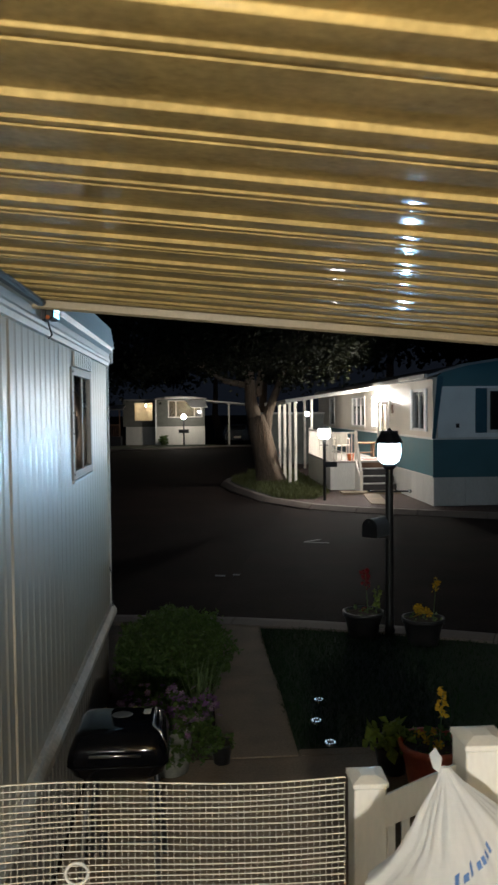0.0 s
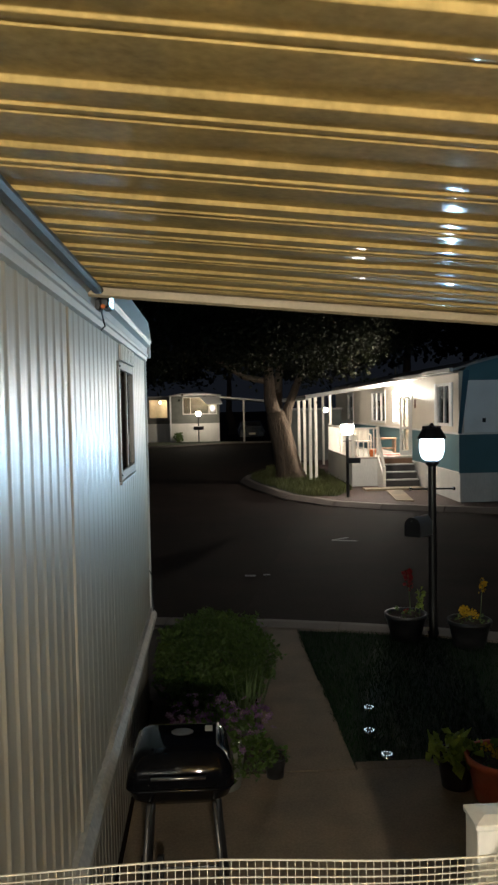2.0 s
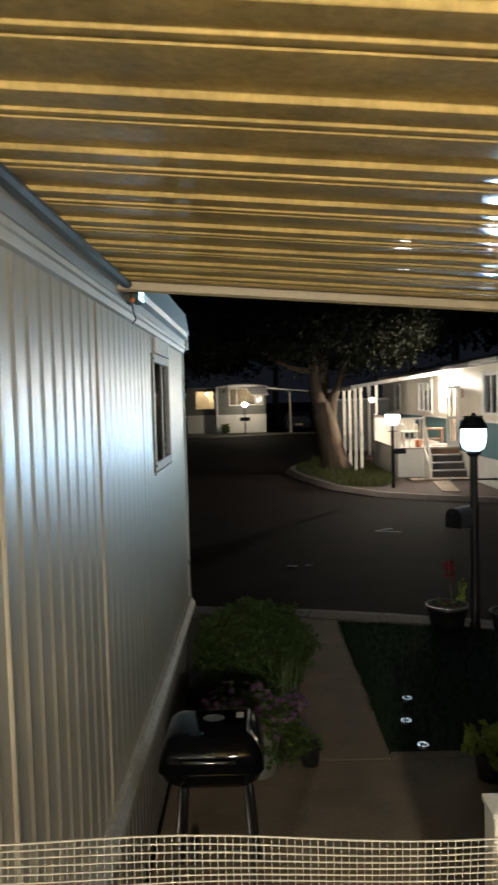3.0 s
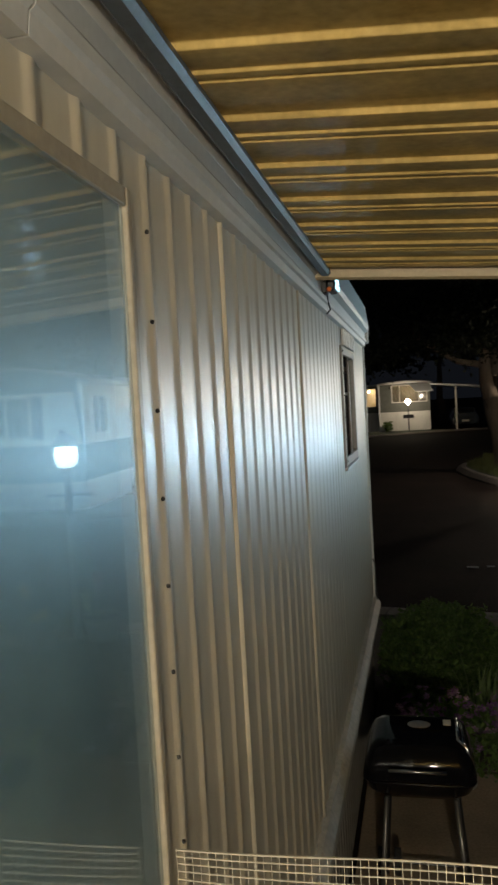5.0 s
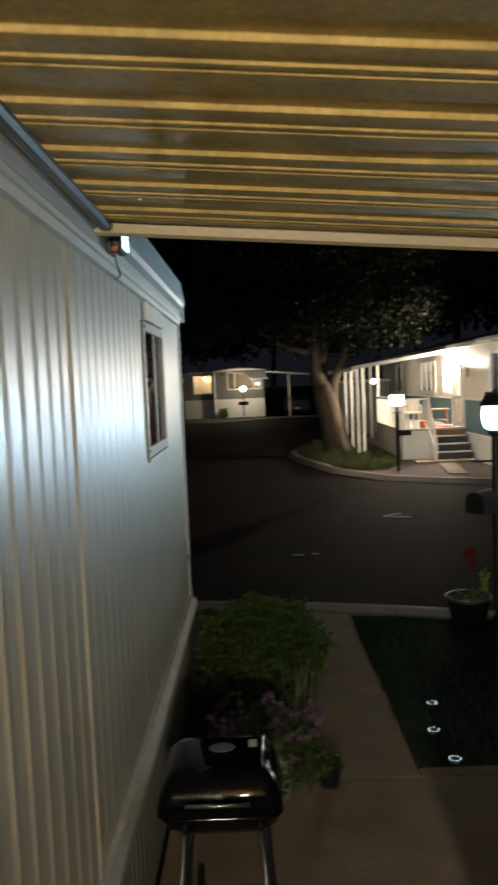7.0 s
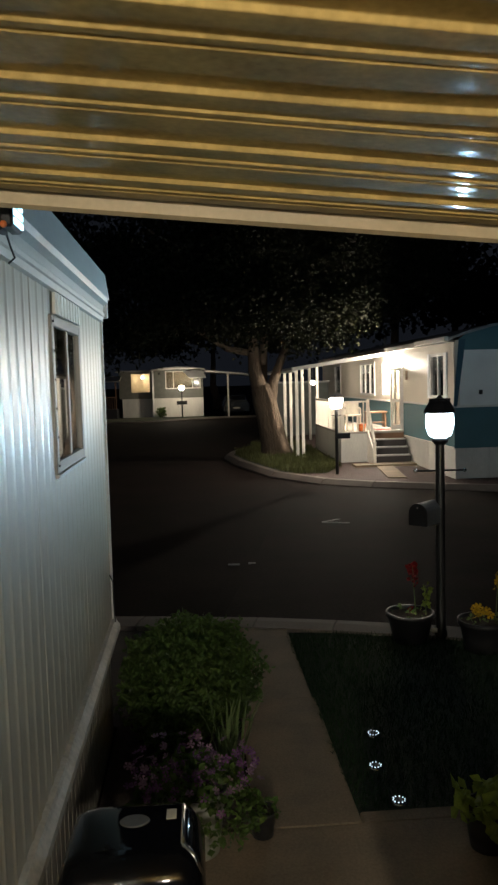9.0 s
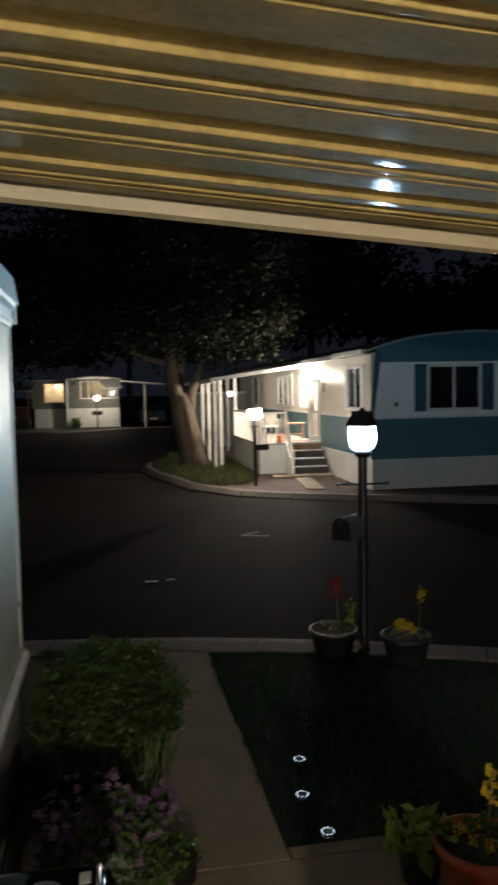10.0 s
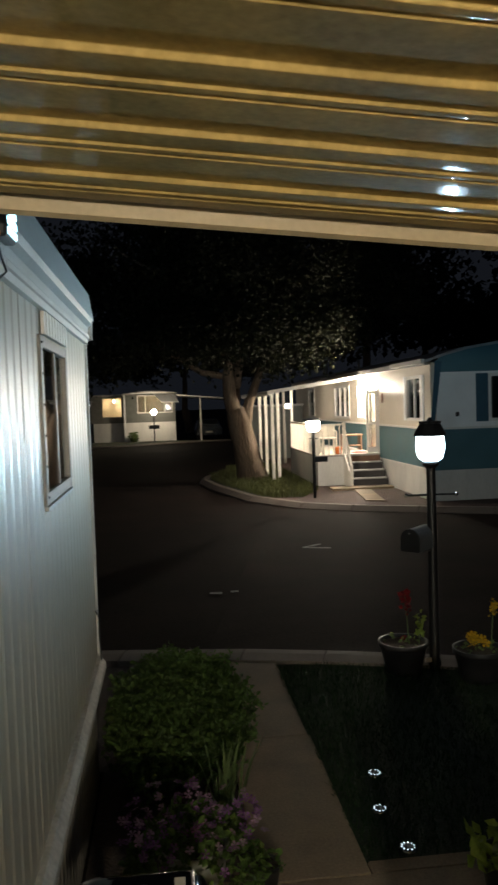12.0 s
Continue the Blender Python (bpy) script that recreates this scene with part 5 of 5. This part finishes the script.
aw = thing("patio_awning", (4.3, 28, 2.8), "white metal patio awning on slim posts", "awning")
part("sheet", Geo().add([(2.85, 24.0, 2.74), (5.60, 24.0, 3.12), (5.60, 32.0, 3.12), (2.85, 32.0, 2.74), (2.85, 24.0, 2.79), (5.60, 24.0, 3.17), (5.60, 32.0, 3.17), (2.85, 32.0, 2.79)], [(3, 2, 1, 0), (4, 5, 6, 7), (0, 1, 5, 4), (1, 2, 6, 5), (2, 3, 7, 6), (3, 0, 4, 7)]), ROOF_METAL, aw)
part("fascia", Geo().add([(2.83, 23.97, 2.69), (5.58, 23.97, 3.07), (5.58, 23.97, 3.18), (2.83, 23.97, 2.80), (2.83, 23.998, 2.69), (5.58, 23.998, 3.07), (5.58, 23.998, 3.18), (2.83, 23.998, 2.80)], [(0, 1, 2, 3), (7, 6, 5, 4), (0, 4, 5, 1), (3, 2, 6, 7), (0, 3, 7, 4), (1, 5, 6, 2)]), ROOF_METAL, aw, "grey metal front edge")
part("beam", Geo().box((2.86, 24.0, 2.66), (2.94, 32.0, 2.735)), WHITE_FRAME, aw)
for x, y in ((2.90, 26.5), (2.98, 25.6), (2.97, 24.1), (3.20, 24.5), (4.40, 31.0), (4.54, 30.0)):
    part("post", Geo().box((x - 0.045, y - 0.045, 0.10), (x + 0.045, y + 0.045, 2.70 + (x - 2.9) * 0.137), 0.006), WHITE_WOOD, aw)

ch = thing("patio_chair", (4.45, 23.2, 0.95), "white plastic patio chair on the porch deck", "chair")
part("seat", Geo().box((4.22, 23.0, 1.36), (4.68, 23.45, 1.40), 0.01), WHITE_WOOD, ch)
g = Geo()
m = 10
for dy in (0.0, 0.03):
    g.v += [(4.22 + 0.46 * i / (m - 1), 23.44 + dy + 0.05 * math.sin(math.pi * i / (m - 1)), z) for z, f in ((1.38, 0), (1.6, 0), (1.78, 0)) for i in range(m)]
for base in (0, 3 * m):
    for j in range(2):
        for i in range(m - 1):
            g.f.append((base + j * m + i, base + j * m + i + 1, base + (j + 1) * m + i + 1, base + (j + 1) * m + i))
part("backrest", g, WHITE_WOOD, ch)
for x in (4.24, 4.64):
    part("armrest", Geo().tube([(x, 23.02, 1.38), (x, 23.02, 1.58), (x, 23.42, 1.60)], 0.022, 8), WHITE_WOOD, ch)
    for y in (23.03, 23.42):
        part("leg", Geo().box((x - 0.02, y - 0.02, 0.952), (x + 0.02, y + 0.02, 1.37)), WHITE_WOOD, ch)
bn = thing("wooden_bench", (5.45, 24.3, 0.95), "small brown wooden bench by the wall", "bench")
part("seat", Geo().box((5.05, 24.1, 1.38), (5.70, 24.5, 1.43), 0.005), WOOD, bn)
for x in (5.1, 5.62):
    part("leg", Geo().box((x, 24.12, 0.952), (x + 0.05, 24.48, 1.38)), WOOD, bn)
part("shelf", Geo().box((5.15, 24.15, 1.08), (5.62, 24.45, 1.11)), WOOD, bn)
ob_ = thing("orange_pot", (4.62, 22.75, 0.95), "small orange plant pot on the deck", "flower pot")
part("pot", Geo().lathe([(0.001, 0.0), (0.08, 0.0), (0.11, 0.18), (0.12, 0.2), (0.10, 0.2), (0.001, 0.17)], (4.62, 22.72, 0.952), 14), ORANGE, ob_, "", True)
mat_ = thing("door_mat", (5.3, 23.05, 0.95), "red door mat on the porch deck", "mat")
part("mat", Geo().box((5.05, 22.75, 0.966), (5.65, 23.2, 0.978), 0.003), surface("red mat", (0.4, 0.05, 0.03), 0.9), mat_)
hl = thing("hanging_lamp", (3.9, 28.0, 2.2), "small lit lamp hanging under the patio awning", "lamp")
part("bulb", Geo().ball((4.25, 29.2, 2.32), 0.085, 12, 8), LAMP_YARD, hl, "", True)
part("cord", Geo().tube([(4.25, 29.2, 2.40), (4.25, 29.2, 2.93)], 0.008, 6), BLACK_METAL, hl)
shd = thing("garden_shed", (4.4, 33.5, 0.1), "pale shed wall behind the patio", "shed")
part("wall", Geo().box((3.0, 33.6, 0.1), (5.6, 33.8, 2.3)), surface("grey shed paint", (0.12, 0.13, 0.12), 0.7), shd)
part("roof", Geo().box((2.9, 33.5, 2.3), (5.65, 35.5, 2.38)), ROOF_METAL, shd)

# yard lantern of that home
yl = thing("yard_lantern", (3.38, 19.95, 0.11), "black yard lantern post with a warm glowing head", "lamp post")
part("pole", Geo().tube([(3.38, 19.95, 0.105), (3.38, 19.95, 1.72)], 0.04, 12), BLACK_METAL, yl)
part("head", Geo().lathe([(0.09, 0.0), (0.14, 0.03), (0.17, 0.22), (0.15, 0.25)], (3.38, 19.95, 1.72), 12), LAMP_YARD, yl, "warm glowing lantern glass", True)
part("hood", Geo().lathe([(0.001, 0.0), (0.19, 0.0), (0.14, 0.06), (0.05, 0.08), (0.001, 0.10)], (3.38, 19.95, 1.975), 12), WHITE_FRAME, yl)
part("name_board", Geo().box((3.36, 19.86, 0.98), (3.70, 19.90, 1.12), 0.006).box((3.36, 19.88, 1.0), (3.40, 19.95, 1.04)), BLACK_METAL, yl, "dark blank board")
part("crossbar", Geo().tube([(3.27, 19.95, 1.55), (3.49, 19.95, 1.55)], 0.012, 8), BLACK_METAL, yl)
bin_ = thing("dark_bin", (9.95, 17.6, 0.0), "dark upright bin at the house end", "bin")
part("body", Geo().box((9.62, 17.45, 0.11), (10.2, 18.0, 0.98), 0.04), BLACK_PLASTIC, bin_)
part("lid", Geo().box((9.60, 17.42, 0.985), (10.22, 18.03, 1.05), 0.02), BLACK_PLASTIC, bin_)


# ---- trees ----
def limb(g, pts, r0, r1, n=10):
    out, rad, k = [], [], 6
    for i in range(len(pts) - 1):
        for j in range(k):
            q = j / k
            p = Vector(pts[i]).lerp(Vector(pts[i + 1]), q)
            w = (i + q) / (len(pts) - 1)
            out.append(p + Vector((noise.noise(p * 1.3), noise.noise(p * 1.3 + Vector((9, 0, 0))), 0)) * 0.10 * w)
            rad.append(r0 + (r1 - r0) * w)
    out.append(Vector(pts[-1]))
    rad.append(r1)
    g.tube(out, rad, n)
    return out


def tree(at, limbs, clumps, leaf, count, label, r0=0.42, tip=0.05, spread=(0.8, 0.8, 0.5)):
    t = thing("tree", at, label, "tree")
    g = Geo()
    x, y, z = at
    trunk = [(0.05, 0, 0), (0.0, 0, 0.35), (-0.17, 0, 1.2), (-0.30, 0, 1.75), (-0.42, 0, 2.2)]
    pts = [(x + a, y + b, z + c) for a, b, c in trunk]
    g.tube(pts, [r0 * 1.35, r0 * 1.02, r0 * 0.88, r0 * 0.88, r0 * 0.70], 16)
    for lm, a, b in limbs:
        limb(g, [(x + p[0], y + p[1], z + p[2]) for p in lm], a, b)
    part("trunk", g, BARK, t, "rough grey brown bark", True)
    pts = []
    for (cx, cy, cz, r) in clumps:
        k = int(count * r * r / sum(c[3] ** 2 for c in clumps))
        for i in range(max(1, k // 22)):
            c = Vector((x + cx, y + cy, z + cz)) + Vector(rng.normal(0, 1, 3) * r * np.array(spread) * 0.62)
            pts += [tuple(c + Vector(rng.normal(0, 0.26, 3))) for j in range(22)]
    cr = part("crown", Geo().leaves(pts, leaf, rng, 1.5, -0.3), TREE_LEAF_DARK, t, "uneven crown of small leaves coloured near black for night")
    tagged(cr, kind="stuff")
    return t


limbs = [([(-0.40, 0, 1.95), (-0.56, 0, 2.6), (-0.62, -0.1, 3.5), (-0.8, -0.3, 4.8), (-1.2, -0.6, 6.6)], 0.27, 0.05),
         ([(-0.20, 0.06, 1.15), (-0.12, 0.05, 1.7), (-0.01, 0.02, 2.25), (0.20, 0, 2.8), (0.6, 0.2, 3.8), (1.2, 0.4, 5.2)], 0.24, 0.06),
         ([(-0.62, 0, 3.2), (-1.4, -0.1, 3.35), (-2.4, -0.3, 4.0), (-3.6, -0.7, 5.2), (-4.8, -0.9, 6.8)], 0.11, 0.04),
         ([(-0.35, 0, 2.9), (-0.1, 0.6, 4.2), (-0.2, 1.5, 6.0)], 0.14, 0.05),
         ([(-1.1, -0.6, 5.4), (-2.4, -1.4, 6.0), (-3.6, -2.2, 6.6)], 0.08, 0.03),
         ([(-0.2, 1.2, 5.4), (1.8, 0.8, 6.2), (3.6, -0.2, 6.9)], 0.06, 0.03)]
clumps = [(-1.4, -0.8, 6.3, 1.7), (-3.0, -1.0, 5.6, 1.6), (-4.6, -1.0, 5.9, 1.7), (-5.8, -0.6, 4.6, 1.1), (0.6, 0.4, 6.0, 1.8), (2.4, -0.2, 6.2, 1.6), (3.8, -0.5, 6.6, 1.4), (-0.6, -1.2, 4.6, 1.0),
          (-2.2, -1.2, 7.6, 2.0), (1.2, 0, 8.0, 2.0), (-4.2, -0.4, 3.9, 0.9), (-5.4, 0.0, 3.4, 0.8), (-6.8, -1.2, 6.4, 1.6), (4.6, -0.2, 5.6, 0.9), (-2.0, -1.6, 4.4, 0.8), (1.0, -0.5, 4.1, 0.8), (2.0, -0.3, 4.3, 0.9), (3.0, 0.0, 4.6, 0.9), (0.2, -1.2, 4.3, 0.9), (0.6, -0.9, 3.6, 0.45), (1.6, -0.6, 3.7, 0.5), (-1.6, -1.5, 4.2, 0.8), (-0.6, -1.3, 4.1, 0.7), (-3.0, -1.4, 4.6, 0.9)]
tree((2.40, 25.2, 0.08), limbs, clumps, 0.095, 72000, "large old tree with a forked leaning trunk and dark crown")
back = [([(-0.40, 0, 2.0), (-0.3, 0, 5.0), (0.2, 0, 9.0)], 0.3, 0.1)]
backc = [(0, 0, 8, 3.0), (3, 1, 7, 2.6), (-3, 0, 7, 2.6), (5.5, 0, 6, 2.2), (0, 0, 11, 2.6), (-5.5, 1, 6.5, 2.2)]
for x, y in ((11.0, 42.0), (21.0, 38.0), (4.5, 48.0), (16.0, 47.0), (28.0, 45.0), (2.0, 72.0), (-9.0, 74.0), (-16.0, 62.0)):
    tree((x, y, 0.0), back, backc, 0.28, 5200, "dark leafy tree standing behind the homes")

# ---- far home down the street ----
FY = 55.0
structure("ground_far_lawn", Geo().slab([(-9, 49.2), (-3.6, 49.6), (-0.5, 52.2), (2.0, 53.4), (1.2, 54.9), (-9, 56)], -0.05, 0.10), TURF, "dark grass strip in front of the far home", "lawn")
kerb("kerb_end", [(-12.0, 48.6), (-3.6, 49.2), (-0.4, 51.9), (2.1, 53.2), (7.0, 53.6)], 0.3, 0.11, "pale kerb at the street's far end")
fh = thing("far_mobile_home", (-1.2, 58, 0), "small pale mobile home with lit windows", "mobile home")
fo = [(-2.05, 0.30, 2.10, 3.25)]
part("wall", pierced("x", FY, FY + 0.12, -2.9, 0.52, 1.42, 3.45, fo), surface("grey green wall", (0.12, 0.125, 0.11), 0.6), fh)
part("skirt_panel", Geo().box((-2.9, FY + 0.02, 0.0), (-1.2, FY + 0.08, 1.42)), WHITE_SKIRT, fh)
part("skirt_panel", Geo().box((-1.195, FY + 0.02, 0.0), (0.52, FY + 0.08, 1.42)), WHITE_SKIRT, fh)
part("wall", Geo().box((0.40, FY + 0.13, 0.0), (0.52, FY + 12, 3.4)), GREYWHITE, fh)
part("wall", pierced("y", -3.02, -2.9, FY, FY + 12, 0.0, 3.4, []), GREYWHITE, fh)
part("room_back", Geo().box((-2.9, FY + 3.0, 1.0), (0.4, FY + 3.1, 3.4)), CURTAIN, fh)
part("room_floor", Geo().box((-2.9, FY + 0.13, 1.40), (0.4, FY + 3.0, 1.46)), WOOD, fh)
far_arch = [(-3.1, 3.42), (-2.2, 3.54), (-1.2, 3.59), (-0.2, 3.54), (0.65, 3.42)]
g = Geo()
m = 5
g.add([(x, yy, z + dz) for yy in (FY - 0.15, FY + 12) for dz in (-0.08, 0.0) for x, z in far_arch], [])
g.f = [(i, 2 * m + i, 2 * m + i + 1, i + 1) for i in range(m - 1)] + [(m + i, m + i + 1, 3 * m + i + 1, 3 * m + i) for i in range(m - 1)] + [(i, i + 1, m + i + 1, m + i) for i in range(m - 1)] + [(0, m, 3 * m, 2 * m), (m - 1, 3 * m - 1, 4 * m - 1, 2 * m - 1)]
part("roof", g, ROOF_METAL, fh)
part("gable", Geo().add([(x, FY - 0.002, z - 0.08) for x, z in far_arch] + [(0.52, FY - 0.002, 3.40), (-2.9, FY - 0.002, 3.40)], [(6, 5, 4, 3, 2, 1, 0)]), GREYWHITE, fh)
home_window("x", FY, -2.05, 0.30, 2.10, 3.25, [0.22, 0.78], 1, (), "wide lit window", fh)
g = Geo()
for i in range(46):
    a = -2.03 + i * 0.05
    h = 1.70 + 0.30 * abs(i - 23) / 23
    d0 = 0.28 + 0.02 * math.sin(i * 2)
    g.add([(a, FY + d0, 3.22 - h * 0.55), (a + 0.05, FY + d0 + 0.02, 3.22 - h * 0.55), (a + 0.05, FY + d0 + 0.02, 3.22), (a, FY + d0, 3.22)], [(0, 1, 2, 3)])
part("curtain", g, CURTAIN, fh, "pale looped curtain")
part("awning", Geo().add([(-0.9, FY - 0.02, 3.30), (0.5, FY - 0.02, 3.30), (0.75, FY - 0.7, 2.75), (-0.4, FY - 0.7, 2.75), (-0.9, FY - 0.02, 3.33), (0.5, FY - 0.02, 3.33), (0.75, FY - 0.7, 2.78), (-0.4, FY - 0.7, 2.78)], [(0, 3, 2, 1), (4, 5, 6, 7), (2, 3, 7, 6), (1, 2, 6, 5), (3, 0, 4, 7)]), GREYWHITE, fh)
part("room_bulb", Geo().ball((-0.9, FY + 1.2, 2.95), 0.10, 10, 8), ROOM_BULB, fh, "lit bulb inside")
wg = part("side_room", pierced("x", FY + 1.0, FY + 1.1, -5.4, -3.05, 1.40, 3.3, [(-4.55, -3.25, 1.85, 3.15)]), surface("dim grey side wall", (0.16, 0.16, 0.14), 0.6), fh, "grey side room with a lit window")
part("skirt_panel", Geo().box((-5.2, FY + 0.98, 0.0), (-3.05, FY + 1.06, 1.398)), WHITE_SKIRT, wg)
part("side_roof", Geo().box((-5.6, FY + 0.7, 3.3), (-3.0, FY + 6, 3.4)), ROOF_METAL, wg)
part("side_back", Geo().box((-5.4, FY + 3.4, 0.0), (-3.05, FY + 3.5, 3.3)), CURTAIN, wg)
part("side_bulb", Geo().ball((-3.75, FY + 2.0, 2.95), 0.09, 10, 8), ROOM_BULB, wg)
for s in (-1, 1):
    g = Geo()
    for i in range(8):
        a = -3.9 + s * 0.62
        b = -3.9 + s * (0.15 + 0.30 * (i / 7) ** 1.5)
        z = 3.1 - i * 0.17
        g.v += [(a, FY + 1.25, z), (b, FY + 1.25 + 0.02 * (i % 2), z)]
    g.f = [(2 * i, 2 * i + 1, 2 * i + 3, 2 * i + 2) for i in range(7)]
    part("drape", g, CURTAIN, wg, "parted pale drape")
fp = thing("far_porch", (-5.6, 55.2, 0.0), "dark side porch with rails under a small canopy", "porch")
part("platform", Geo().box((-6.6, 54.6, 0.0), (-5.45, 55.9, 0.75)), UNLIT_DARK, fp)
part("canopy", Geo().add([(-6.8, 54.3, 2.62), (-5.2, 54.3, 2.62), (-5.2, 55.95, 2.95), (-6.8, 55.95, 2.95), (-6.8, 54.3, 2.70), (-5.2, 54.3, 2.70), (-5.2, 55.95, 3.03), (-6.8, 55.95, 3.03)], [(3, 2, 1, 0), (4, 5, 6, 7), (0, 1, 5, 4), (1, 2, 6, 5), (2, 3, 7, 6), (3, 0, 4, 7)]), ROOF_METAL, fp)
for x in (-6.55, -5.5):
    part("post", Geo().box((x - 0.04, 54.62, 0.75), (x + 0.04, 54.70, 2.66)), WOOD, fp)
part("rail", Geo().box((-6.51, 54.63, 1.55), (-5.54, 54.69, 1.62)), WOOD, fp)
for i in range(6):
    part("picket", Geo().box((-6.40 + i * 0.15, 54.645, 0.75), (-6.36 + i * 0.15, 54.675, 1.55)), WOOD, fp)
lp2 = thing("far_yard_lantern", (-0.95, 53.0, 0.1), "lit lantern post with a dark board", "lamp post")
part("pole", Geo().tube([(-0.95, 53.0, 0.1), (-0.95, 53.0, 1.95)], 0.045, 8), BLACK_METAL, lp2)
part("head", Geo().ball((-0.95, 53.0, 2.12), 0.17, 12, 8), LAMP_FAR, lp2, "warm glowing head", True)
part("board", Geo().box((-1.3, 52.94, 1.0), (-0.6, 52.98, 1.25), 0.01), BLACK_METAL, lp2, "dark blank board")
shrub((-2.4, 54.4, 0.08), 0.3, 0.3, 0.35, 260, 0.10, HEDGE_LEAF, "small dark shrub by the far skirting", "small_shrub")
cpt = thing("carport", (2.5, 57, 0), "dark carport with a thin metal roof", "carport")
part("roof", Geo().add([(0.6, 54.6, 3.20), (4.8, 54.6, 2.80), (4.8, 62, 2.80), (0.6, 62, 3.20), (0.6, 54.6, 3.30), (4.8, 54.6, 2.90), (4.8, 62, 2.90), (0.6, 62, 3.30)], [(3, 2, 1, 0), (4, 5, 6, 7), (0, 1, 5, 4), (1, 2, 6, 5), (2, 3, 7, 6), (3, 0, 4, 7)]), GREYWHITE, cpt)
for x, z in ((2.25, 3.03), (4.7, 2.80)):
    part("post", Geo().box((x - 0.06, 54.7, 0.0), (x + 0.06, 54.82, z)), WHITE_WOOD, cpt)
car = thing("parked_car", (2.6, 58, 0), "dark car parked under the carport", "car")
prof = [(-0.95, 0.35), (0.95, 0.35), (0.98, 0.75), (0.9, 0.98), (0.72, 1.42), (-0.72, 1.42), (-0.9, 0.98), (-0.98, 0.75)]
g = Geo()
m = 8
for yy, s, zz in ((56.0, 0.92, 0.72), (56.3, 1.0, 0.78), (57.4, 1.0, 0.8), (58.0, 1.0, 1.0), (59.6, 1.0, 1.0), (60.4, 0.95, 0.75)):
    g.v += [(2.9 + x * s, yy, 0.35 + (z - 0.35) * zz) for x, z in prof]
g.f = [(j * m + i, j * m + (i + 1) % m, (j + 1) * m + (i + 1) % m, (j + 1) * m + i) for j in range(5) for i in range(m)] + [tuple(range(m - 1, -1, -1)), tuple(range(5 * m, 6 * m))]
part("body", g, CAR_PAINT, car)
for x in (2.05, 3.62):
    for y in (56.8, 59.5):
        wheel = part("wheel", Geo().tube([(x, y, 0.33), (x + 0.2, y, 0.33)], 0.32, 16), RUBBER, car)
        part("rim", Geo().tube([(x - 0.005, y, 0.33), (x + 0.205, y, 0.33)], 0.19, 12), CHROME, wheel)
part("plate", Geo().box((2.65, 55.97, 0.5), (3.15, 55.99, 0.64)), PAPER, car, "pale blank plate")
